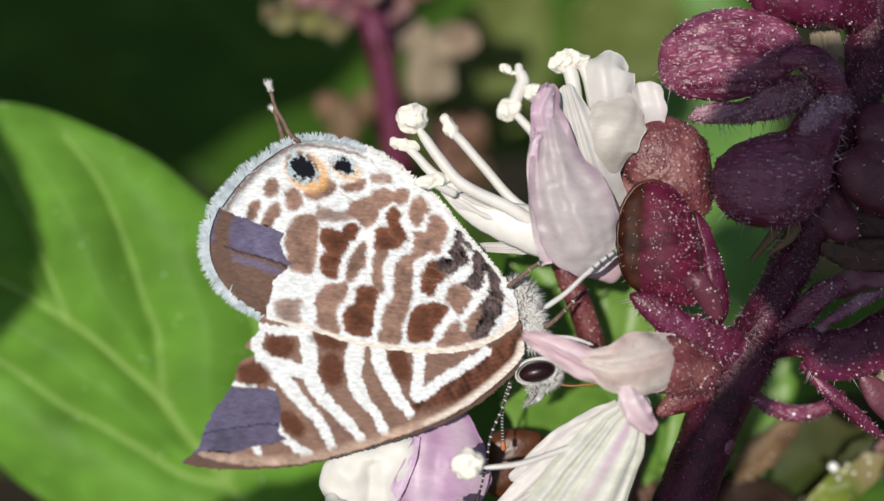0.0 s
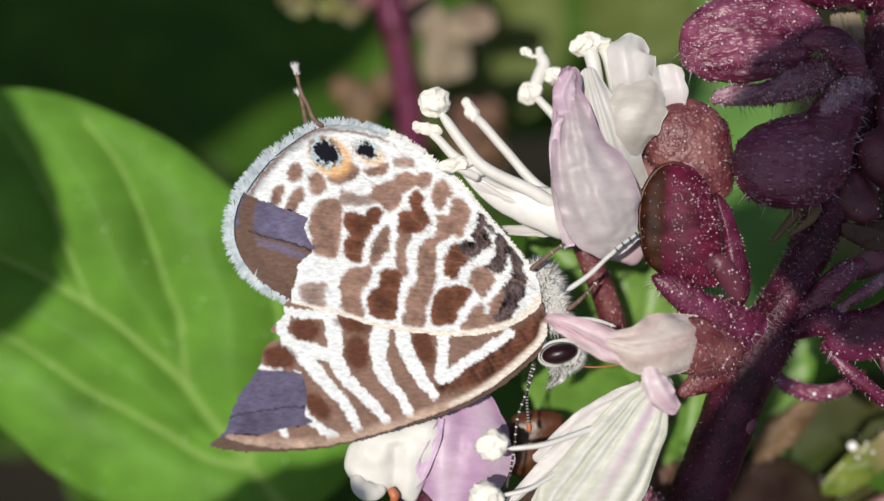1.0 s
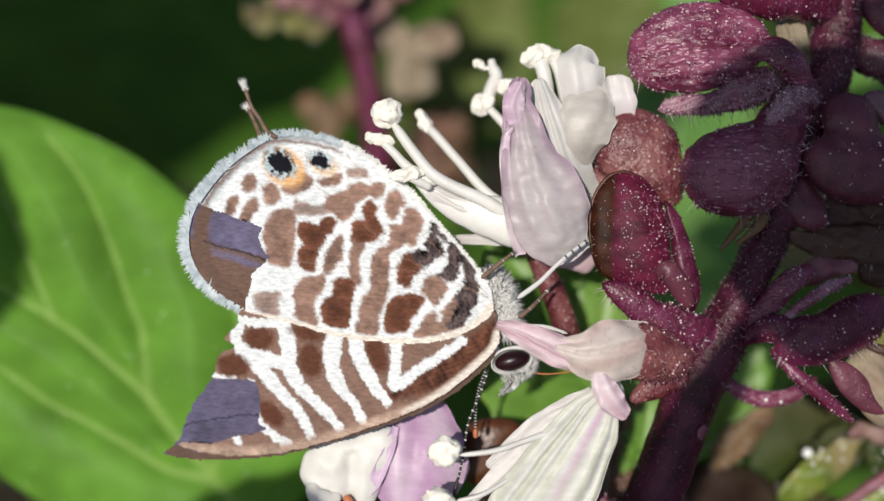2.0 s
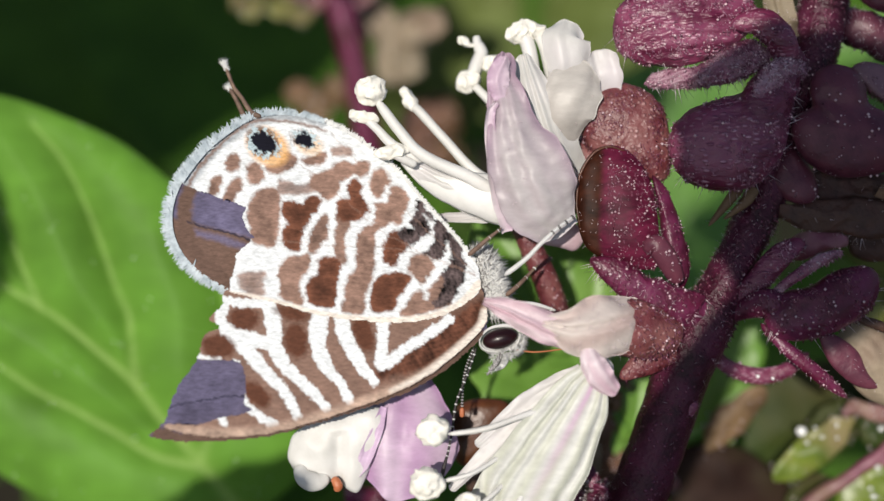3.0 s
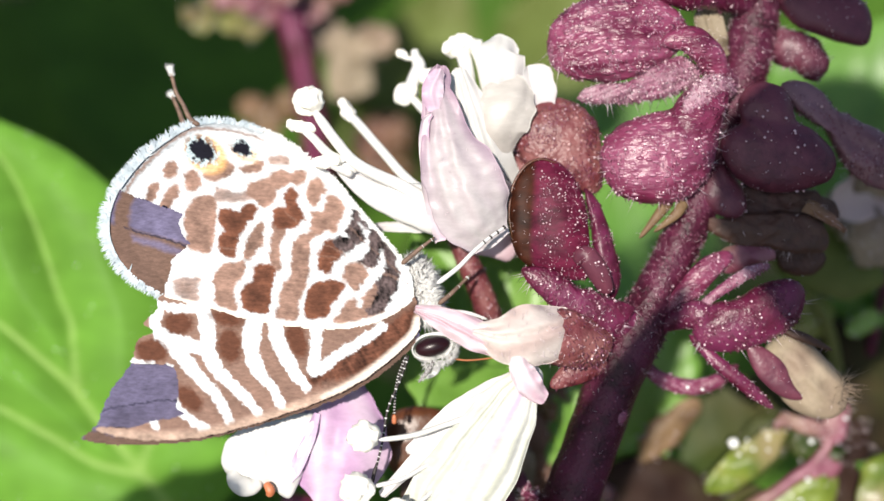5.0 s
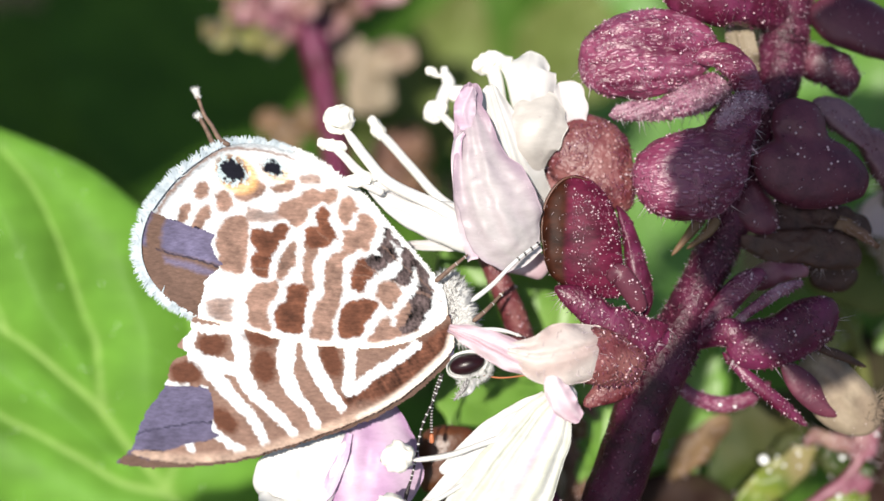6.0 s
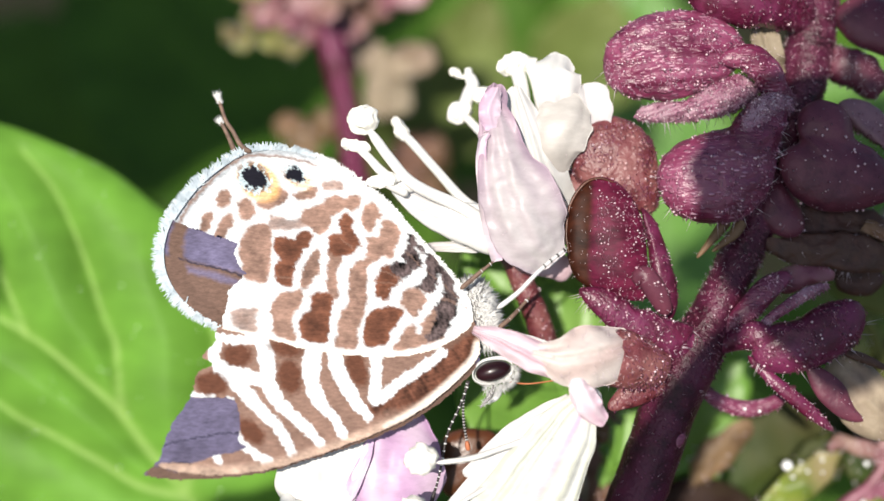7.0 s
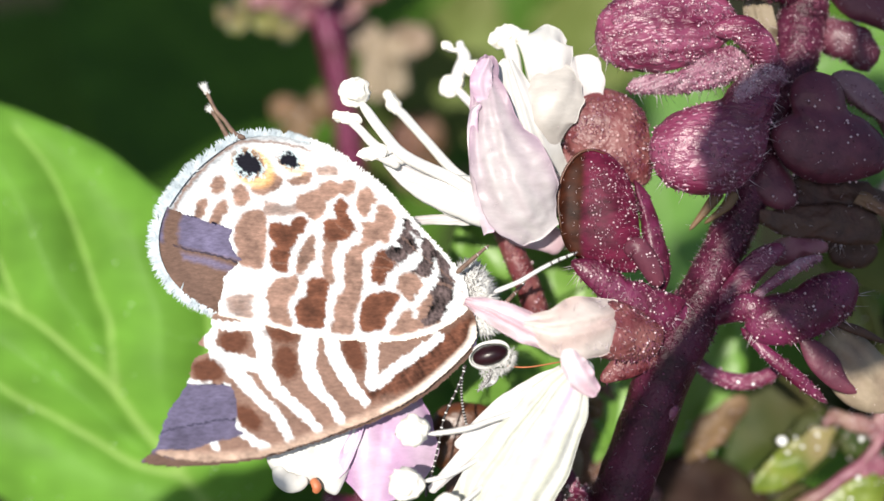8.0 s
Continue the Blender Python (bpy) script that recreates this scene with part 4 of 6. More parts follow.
def rooted(owner, start, r, foot):
    """The stalk's lower stretch down to the soil; foot: x, y in metres."""
    end = from_world((foot[0], foot[1], -0.01))
    mid = from_world((world(start) * 2 + np.array((foot[0], foot[1], 0.0))) / 3)
    part("lower_stalk", tube([start, mid, (mid + end) / 2 + np.array((1.5, 0, 0)), end], [r, r * 1.1, r * 1.3, r * 1.5], 40, 10, rough=0.1), STEM, owner)


def main_stem():
    st = thing("basil_plant", S(600, 1750, -6), "hairy wine-red basil plant stem with whorls of calyces", "plant")
    line = [S(640, 1750, -6), S(830, 1250, -4), S(968, 880, -2.8), S(1012, 760, -2.6), S(1050, 650, -2.5), S(1092, 555, -2.5), S(1128, 480, -2.6), S(1192, 345, -3.0), S(1240, 220, -3.4), S(1283, 90, -3.8), S(1305, -40, -4.2), S(1350, -260, -5.2)]
    shape = loft(line, [1.5, 1.4, 1.3, 1.28, 1.25, 1.3, 0.98, 0.95, 1.0, 1.05, 1.1, 0.8], [1.4, 1.3, 1.2, 1.2, 1.2, 1.2, 0.95, 0.9, 0.95, 1.0, 1.0, 0.8], 110, 20, rough=0.07, rough_size=1.0, seed=5)
    ob = part("stalk", shape, STEM, st)
    near = lambda c, n: (c[:, 1] > -13) * np.where(c[:, 1] > -3, 1.0, 0.3)
    part("hair", fuzz(shape, 800, 0.3, 0.012, 21, 0.8, pick=near), PALE_HAIR, ob, kind="stuff")
    part("papilla", fuzz(shape, 1500, 0.2, 0.036, 23, 0.8, comb=(0.3, -1.2, 0), pick=lambda c, n: (c[:, 1] > -4) * (n[:, 2] > -0.3)), PAPILLA, ob, kind="stuff")
    part("gland_bead", fuzz(shape, 150, 0.05, 0.012, 22, 0.3, 0.04, pick=lambda c, n: (c[:, 1] > -5) * 1.0), BEAD, ob, kind="stuff")
    rooted(st, line[0], 1.5, (0.0, -0.02))
    pod(st, "bud", [(1056, 722, -2.0), (1066, 700, -1.7), (1068, 680, -2.0)], [8, 13, 8], [8, 10, 8], CALYX_PINK, 60, 0.16)


main_stem()
WHORL = "calyces round the basil stem"


def calyx(at, label):
    return thing("calyx", S(*at), label, "calyx", WHORL)


def grooves(way, gap, deep):
    """Ridges running along a direction in the sheet (degrees), gap in units."""
    c, s = math.cos(radians(way)), math.sin(radians(way))
    return lambda A, B: deep * np.sin(((B - 0.0) * c - A * s) * 6.283 / gap + 1.3 * np.sin((A * c + B * s) / 31))


def calyces():
    c = calyx((1220, 60, -3), "fluffy wine-red calyx with ridged upper lobe")
    lobe(c, "upper_lobe", [(932, 52), (944, 6), (1000, -34), (1080, -46), (1150, -22), (1178, 20), (1158, 62), (1100, 98), (1045, 112), (985, 108), (945, 90)], -1.9, 1.0, CALYX_PINK, 900, 0.2, 900,
         back=1.2, seed=31, relief=grooves(-8, 24, 0.055), rough=0.09, rough_size=0.5, m=72, rings=26, bristles=14)
    lobe(c, "lower_lobe", [(986, 138), (1015, 118), (1080, 110), (1120, 80), (1170, 66), (1200, 92), (1180, 122), (1125, 142), (1060, 150), (1000, 149)], -1.9, 0.5, CALYX_FUZZY, 900, 0.24, 420,
         seed=32, relief=grooves(-20, 15, 0.05), rough=0.08, rough_size=0.4, m=64, rings=16, bristles=34)
    pod(c, "neck", [(1262, 128, -3.0), (1232, 96, -1.9), (1212, 60, -1.4), (1178, 36, -1.2), (1128, 42, -1.1)], [20, 25, 27, 25, 10], [18, 22, 22, 18, 8], CALYX_PINK, 300, 0.2, 160, seed=33, rough=0.06)
    sheet(c, "back_lobe", [(1240, 70, -3.4), (1225, 40, -2.9), (1215, 5, -2.9), (1212, -25, -3.1)], [16, 26, 26, 18], STRAW, 60, 0.25, seed=133, cup=0.3, folds=2)
    c = calyx((1040, 300, -3.4), "brownish red calyx lobe behind a flower")
    lobe(c, "upper_lobe", [(876, 218), (884, 180), (910, 152), (945, 141), (985, 152), (1015, 180), (1029, 222), (1034, 270), (1020, 310), (965, 300), (915, 272), (888, 250)], -2.6, 0.85, CALYX_BROWN, 420, 0.18, 320,
         back=0.8, seed=34, rough=0.07, rough_size=0.4, m=64, rings=20)
    pod(c, "tube", [(905, 300, -3.2), (880, 270, -3.4), (850, 268, -3.6)], [46, 42, 24], [30, 26, 16], CALYX_BROWN, 60, 0.2, seed=35)
    c = calyx((1085, 520, -2), "open wine-red calyx with rolled rim and glands")
    bowl = cushion([(865, 345), (871, 295), (892, 260), (920, 246), (952, 254), (980, 282), (998, 322), (1006, 368), (1010, 412), (1012, 450), (985, 462), (945, 452), (905, 440), (880, 418), (869, 385)], -1.0, 0.62,
                   back=0.7, tilt=(0.0018, 0.001), seed=36, rough=0.035, rough_size=0.5, m=84, rings=26, power=3.0,
                   relief=lambda A, B: -0.10 * np.exp(-((A - 894 - 0.0006 * (B - 340) ** 2) / 17) ** 2) + 0.10 * np.exp(-((A - 955) / 34) ** 2))
    A = bowl[0][:, 0] * 40 * REACH / (REACH - bowl[0][:, 2]) + 784
    B = 444 - bowl[0][:, 1] * 40 * REACH / (REACH - bowl[0][:, 2])
    # dark band on the left: the neighbouring petal's shadow, painted into the colours
    k = 0.5 - (A - 903 - 6 * np.sin(B / 40) - 0.0012 * (B - 335) ** 2) / 10
    tone = blend(k, (0.085, 0.008, 0.026), (0.035, 0.010, 0.005))
    upper = part("upper_lobe", bowl, CALYX_PAINT, c, "wine-red bowl with a petal's shadow painted dark brown along its rim", colours=tone)
    inner = lambda c, n: (n[:, 2] > 0.2) * (c[:, 0] > 3.4) * clumped(c, n)
    part("hair", fuzz(bowl, 260, 0.2, 0.012, 136, 0.8), PALE_HAIR, upper, kind="stuff")
    part("papilla", fuzz(bowl, 420, 0.15, 0.036, 336, 0.8, comb=(0.2, -1.2, 0), pick=inner), PAPILLA, upper, kind="stuff")
    part("gland_bead", fuzz(bowl, 120, 0.06, 0.012, 236, 0.3, 0.044, pick=inner), BEAD, upper, kind="stuff")
    rim = [(871, 388), (866, 345), (872, 298), (892, 263), (920, 249), (950, 256)]
    part("rim", tube([S(a, b, -0.85) for a, b in rim], [0.04, 0.06, 0.06, 0.04], 40, 8, rough=0.02), CALYX_OLIVE, c)
    lobe(c, "side_lobe", [(998, 300), (1018, 316), (1036, 350), (1050, 392), (1061, 434), (1062, 476), (1046, 500), (1030, 478), (1022, 440), (1014, 400), (1008, 350)], -1.9, 0.5, CALYX, 240, 0.2, 90, seed=38, m=48)
    pod(c, "fold", [(985, 432, -0.4), (1000, 418, -0.1), (1022, 446, -0.3), (1044, 486, -0.7)], [10, 19, 20, 12], [8, 12, 12, 8], CALYX_DARK, 260, 0.2, 120, seed=138, rough=0.05)
    lobe(c, "lower_lobe", [(888, 441), (930, 438), (962, 452), (985, 474), (1015, 478), (1038, 490), (1088, 506), (1078, 530), (1062, 552), (1030, 557), (990, 541), (945, 510), (908, 476)], -0.9, 0.5, CALYX, 520, 0.3, 260,
         tilt=(-0.003, 0.0), seed=39, rough=0.05, rough_size=0.4, m=60, rings=16, bristles=50)
    pod(c, "stalk", [(1110, 545, -2.4), (1085, 535, -2.0), (1050, 535, -1.6), (1020, 545, -1.4)], [20, 26, 30, 22], [20, 22, 24, 18], CALYX, 360, 0.3, 160, seed=41, rough=0.08)
    c = calyx((1260, 110, -3.5), "round plump wine-red calyx with shiny hairs")
    lobe(c, "upper_lobe", [(1026, 255), (1034, 215), (1070, 182), (1120, 166), (1150, 158), (1166, 136), (1190, 112), (1220, 101), (1246, 112), (1252, 142), (1240, 178), (1234, 215), (1224, 258), (1198, 300), (1150, 325), (1090, 322), (1046, 300)],
         -1.6, 1.15, CALYX_PINK, 360, 0.12, 700, back=1.0, centre=(1142, 232), seed=42, rough=0.07, rough_size=0.35, m=84, rings=26, bristles=30)
    pod(c, "neck", [(1258, 125, -2.4), (1228, 118, -1.5), (1192, 148, -0.9), (1172, 182, -0.7)], [16, 26, 22, 8], [14, 18, 12, 5], CALYX_FUZZY, 520, 0.22, 200, seed=43, rough=0.08, rough_size=0.4)
    pod(c, "tooth", [(1150, 318, -2), (1130, 345, -1.8), (1096, 388, -2)], [12, 9, 3], [8, 6, 3], TAN, 40, 0.3, seed=44)
    pod(c, "tooth", [(1175, 320, -1.8), (1160, 345, -1.6), (1122, 376, -1.8)], [12, 9, 3], [8, 6, 3], TAN, 60, 0.4, seed=45)
    lobe(c, "tube", [(1212, 272), (1245, 252), (1272, 282), (1286, 328), (1272, 352), (1236, 346), (1206, 322)], -2.6, 0.6, CALYX_DARK, 160, 0.3, 60, seed=48)
    c = calyx((1300, 130, -3.5), "dark plum kidney-shaped calyx in shade")
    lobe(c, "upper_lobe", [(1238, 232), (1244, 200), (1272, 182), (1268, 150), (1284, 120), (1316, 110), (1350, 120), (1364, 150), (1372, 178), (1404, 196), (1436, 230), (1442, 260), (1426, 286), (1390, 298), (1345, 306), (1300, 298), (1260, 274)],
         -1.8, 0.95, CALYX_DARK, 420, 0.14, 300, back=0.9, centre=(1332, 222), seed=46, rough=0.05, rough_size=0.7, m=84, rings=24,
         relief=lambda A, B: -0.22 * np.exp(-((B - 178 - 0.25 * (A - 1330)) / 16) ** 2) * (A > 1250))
    c = calyx((1350, 110, -4), "long plum calyx lobe with ridged back")
    lobe(c, "upper_lobe", [(1344, 118), (1372, 107), (1412, 120), (1442, 155), (1482, 176), (1532, 200), (1584, 230), (1642, 262), (1640, 300), (1580, 299), (1520, 298), (1472, 272), (1442, 232), (1420, 190), (1372, 160)],
         -2.8, 0.55, CALYX_GREYED, 420, 0.2, 260, centre=(1470, 222), seed=49, rough=0.06, rough_size=0.5, m=72, rings=20, relief=grooves(36, 46, 0.06), bristles=14)
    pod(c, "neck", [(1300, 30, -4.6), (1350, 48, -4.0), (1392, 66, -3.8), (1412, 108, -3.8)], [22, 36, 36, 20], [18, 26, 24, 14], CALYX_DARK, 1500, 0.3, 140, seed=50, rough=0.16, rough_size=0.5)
    c = calyx((1340, -10, -4.6), "plum calyx of the next whorl")
    lobe(c, "upper_lobe", [(1336, -40), (1366, 8), (1410, 28), (1455, 42), (1492, 46), (1505, 28), (1500, -20), (1450, -60), (1380, -70)], -3.9, 0.7, CALYX_DARK, 240, 0.18, 120, seed=51)
    c = calyx((1300, -20, -3.6), "wine-red calyx of the next whorl")
    pod(c, "upper_lobe", [(1300, -20, -3.8), (1235, -70, -2.4), (1160, -80, -1.8), (1080, -60, -2)], [24, 60, 66, 30], [20, 40, 40, 18], CALYX, 420, 0.2, 200, seed=52, rough=0.1)
    c = calyx((1250, 350, -3.4), "dark brown dried calyx below the whorl")
    lobe(c, "upper_lobe", [(1186, 344), (1230, 352), (1282, 344), (1340, 340), (1392, 346), (1432, 370), (1426, 402), (1380, 411), (1320, 402), (1262, 396), (1222, 372)], -2.6, 0.35, DRY, 160, 0.3, seed=53, rough=0.14, rough_size=0.6,
         relief=grooves(4, 44, 0.03), bristles=16)
    lobe(c, "side_lobe", [(1272, 292), (1330, 300), (1390, 298), (1440, 320), (1448, 352), (1400, 356), (1340, 350), (1285, 346)], -3.2, 0.4, DRY, 120, 0.35, seed=54, rough=0.16, rough_size=0.5)
    sheet(c, "tooth", [(1390, 325, -2.5), (1428, 345, -2.2), (1462, 372, -2.2)], [13, 11, 4], TAN, 24, 0.5, seed=55, cup=-0.4, folds=1, thick=0.08, blunt=False)
    lobe(c, "back_lobe", [(1340, 400), (1390, 398), (1425, 412), (1420, 440), (1380, 452), (1345, 436)], -3.6, 0.35, DRY, 60, 0.3, seed=153, rough=0.12)
    c = calyx((1150, 560, -2.4), "plum calyx with a cupped lobe below the whorl")
    lobe(c, "upper_lobe", [(1196, 562), (1194, 538), (1222, 502), (1268, 492), (1300, 472), (1340, 458), (1376, 460), (1390, 484), (1382, 520), (1350, 552), (1300, 576), (1250, 587), (1213, 580)], -1.5, 0.8, CALYX, 200, 0.12, 300,
         back=0.7, seed=56, rough=0.04, m=72, rings=20, bristles=16)
    pod(c, "tooth", [(1140, 530, -2.3), (1175, 490, -1.9), (1220, 440, -1.8), (1264, 414, -2.0)], [16, 22, 22, 10], [10, 12, 12, 5], CALYX_PINK, 260, 0.22, 160, seed=57, rough=0.06)
    pod(c, "tooth", [(1200, 512, -1.6), (1240, 478, -1.3), (1285, 448, -1.3), (1324, 430, -1.5)], [8, 10, 11, 6], [6, 8, 8, 4], CALYX_FUZZY, 220, 0.18, 60, seed=157, rough=0.04)
    pod(c, "stalk", [(1112, 560, -2.6), (1150, 535, -2.1), (1195, 520, -1.5), (1225, 525, -1.2)], [12, 18, 26, 16], [12, 14, 18, 10], CALYX, 260, 0.26, 120, seed=58)
    lobe(c, "back_lobe", [(1232, 440), (1246, 405), (1290, 398), (1332, 404), (1336, 424), (1300, 432), (1262, 448)], -2.6, 0.3, ROSE, 120, 0.25, seed=59, rough=0.08)
    c = calyx((1200, 580, -2.4), "straw-coloured withered calyx with a bristly mouth")
    lobe(c, "tube", [(1318, 596), (1332, 566), (1364, 549), (1402, 572), (1446, 614), (1468, 650), (1462, 690), (1424, 704), (1380, 692), (1345, 660)], -2.6, 0.8, STRAW, 160, 0.25, seed=61, rough=0.06, relief=grooves(42, 34, 0.06), m=64, rings=20)
    pod(c, "lower_lobe", [(1186, 556, -1.9), (1238, 606, -1.5), (1290, 648, -1.5), (1336, 686, -1.9)], [7, 12, 13, 5], [6, 8, 8, 4], CALYX, 420, 0.22, 60, seed=62)
    lobe(c, "tooth", [(1290, 572), (1330, 584), (1358, 612), (1372, 644), (1388, 670), (1350, 664), (1318, 640), (1296, 610)], -1.6, 0.25, CALYX_DARK, 120, 0.2, 0, seed=63, m=40)
    pod(c, "tooth", [(1352, 548, -2), (1390, 560, -1.8), (1440, 582, -1.9)], [6, 9, 3], [5, 6, 3], DRY, 60, 0.3, seed=64)
    part("bristle", fuzz(blob(S(1455, 655, -2.2), (0.25, 0.8, 0.5), -20), 70, 1.0, 0.028, 65, 0.9, comb=(1.0, 0, 0.2)), STRAW, c)
    c = calyx((1120, 620, -2.4), "curved pink flower stalk")
    pod(c, "stalk", [(1100, 600, -3.2), (1135, 634, -3.6), (1185, 650, -4.0), (1232, 642, -4.0), (1276, 610, -4.2)], [11, 14, 16, 14, 10], [12], CALYX_PINK, 260, 0.15, 80, seed=66)


calyces()


def thin_stalk():
    t = thing("flower_stalk", S(850, 560, -4), "thin dark red flower stalk", "stalk")
    pod(t, "stalk", [(740, 320, -5), (775, 385, -4), (800, 440, -3.6), (826, 500, -3.8), (848, 575, -4.4)], [12, 20, 22, 24, 24], [12, 18, 20, 22, 22], CALYX_BROWN, 120, 0.25, 70, seed=67)
    pod(t, "lobe", [(765, 378, -3.4), (800, 398, -3.0), (850, 402, -2.8), (880, 420, -3)], [10, 18, 26, 20], [6, 10, 14, 12], PINK, 80, 0.25, seed=68)


thin_stalk()


def stamen(owner, line, radii, anther=None, size=None, turn=0.0, seed=0):
    f = part("filament", tube([S(*p) for p in line], [r / 40 for r in radii], 26, rough=0.015, seed=seed), PETAL_SOLID, owner)
    if anther:
        part("anther", blob(S(*anther), [s / 40 for s in size], turn, 0.17, 0.28, seed, 20, 26), ANTHER, f)


def upper_flower():
    f = thing("basil_flower", S(880, 330, -2), "white and lilac basil flower with long stamens", "flower", "open basil flowers")
    sheet(f, "lip", [(840, 400, -0.6), (805, 345, 0.3), (775, 270, 0.5), (752, 200, 0.2), (738, 130, -0.2), (742, 92, -0.6)], [36, 70, 66, 44, 26, 16], LILAC, 70, 0.26, seed=71, cup=-0.22, folds=3, fold=0.1, ruffle=0.14, crumple=0.1, tint=lip_tint)
    sheet(f, "lip_fold", [(745, 395, -0.7), (730, 330, -0.3), (716, 250, -0.1), (716, 190, 0.1), (726, 172, 0.2)], [10, 13, 10, 8, 4], LILAC_EDGE, 10, seed=72, cup=0.5, folds=1, fold=0.02, ruffle=0.1, tint=lambda G, X: blend(X * 0.5 + 0.5, (0.70, 0.62, 0.66), (0.56, 0.40, 0.52)))
    sheet(f, "lip_fold", [(735, 165, 0.0), (728, 130, 0.1), (738, 96, 0.0)], [13, 20, 12], LILAC_EDGE, 10, seed=79, cup=-0.3, folds=1, ruffle=0.08, tint=lambda G, X: blend(0.5 - X * 0.5, (0.64, 0.52, 0.6), (0.50, 0.34, 0.46)))
    # tint darkens towards the base: the lobe's buff shadows are painted in
    sheet(f, "lobe", [(850, 250, -1.9), (846, 200, -1.3), (862, 150, -1.2), (874, 118, -1.5)], [22, 50, 54, 40], BUFF, 30, 0.2, seed=73, cup=-0.3, folds=2, fold=0.05, ruffle=0.04, tint=lambda G, X: blend(0.6 - G, (0.50, 0.47, 0.44), (0.36, 0.32, 0.29)))
    sheet(f, "lobe", [(868, 150, -2.0), (856, 105, -1.5), (850, 62, -1.5), (856, 42, -1.9)], [30, 40, 42, 30], PETAL, 0, seed=74, cup=-0.35, folds=2, fold=0.05, ruffle=0.05)
    sheet(f, "lobe", [(920, 175, -2.6), (918, 130, -2.1), (910, 95, -2.2)], [22, 30, 28], PETAL, 0, seed=75, cup=0.3, folds=2, ruffle=0.06)
    sheet(f, "lobe", [(842, 310, -2.2), (818, 230, -1.4), (792, 150, -1.3), (776, 98, -1.6)], [54, 48, 32, 20], PETAL, 0, seed=76, cup=-0.4, folds=4, fold=0.06)
    pod(f, "throat", [(880, 330, -2.6), (820, 330, -1.8), (740, 340, -1.4), (640, 312, -1.6), (560, 262, -1.8)], [40, 52, 46, 30, 12], [30, 36, 26, 14, 6], PETAL_SOLID, 0, seed=77, rough=0.1)
    sheet(f, "lower_lip", [(760, 345, -1.6), (690, 330, -1.2), (620, 300, -1.3), (570, 270, -1.6)], [34, 36, 26, 10], PETAL, 0, seed=80, cup=-0.5, folds=3, fold=0.07)
    sheet(f, "lobe", [(750, 368, -1.8), (690, 370, -2.0), (615, 374, -2.6)], [14, 11, 6], PETAL, 0, seed=78, cup=0.3)
    stamen(f, [(730, 330, -1.2), (680, 300, -1.0), (600, 262, -0.9), (560, 220, -0.9), (520, 165, -1.2)], [14, 12, 11, 10, 9], (511, 150, -1.2), (27, 25, 22), 0, 81)
    stamen(f, [(735, 320, -1.8), (690, 290, -2.0), (640, 235, -2.4), (600, 190, -2.8), (586, 178, -3.0)], [13, 10, 9, 9, 8], (580, 168, -3), (12, 25, 12), 25, 82)
    stamen(f, [(600, 275, -1.2), (550, 245, -1.0), (520, 215, -1.0), (500, 196, -1.0)], [9, 9, 8, 8], (498, 196, -1), (26, 11, 11), -12, 83)
    stamen(f, [(590, 280, -1.0), (560, 265, -0.8), (548, 258, -0.7)], [8, 8, 8], (545, 256, -0.7), (30, 13, 12), 8, 84)
    stamen(f, [(760, 250, -2.4), (735, 190, -3.0), (705, 155, -3.4), (690, 140, -3.6)], [9, 9, 8, 8], (684, 138, -3.6), (24, 22, 18), 30, 85)
    stamen(f, [(690, 140, -3.6), (700, 110, -3.7), (708, 90, -3.8), (700, 70, -3.8)], [12, 13, 13, 9], (682, 72, -3.8), (20, 8, 9), -25, 86)
    stamen(f, [(708, 95, -3.8), (702, 75, -3.8), (700, 60, -3.9)], [11, 9, 7], (726, 108, -3.6), (18, 16, 14), 0, 87)
    stamen(f, [(800, 200, -2.2), (795, 120, -2.6), (785, 70, -2.8), (772, 55, -2.8)], [12, 13, 14, 14], (775, 52, -2.8), (30, 20, 18), 15, 88)
    stamen(f, [(830, 140, -2.6), (815, 80, -2.8), (800, 50, -2.8)], [12, 11, 10], (802, 52, -2.8), (24, 14, 14), -10, 89)


upper_flower()


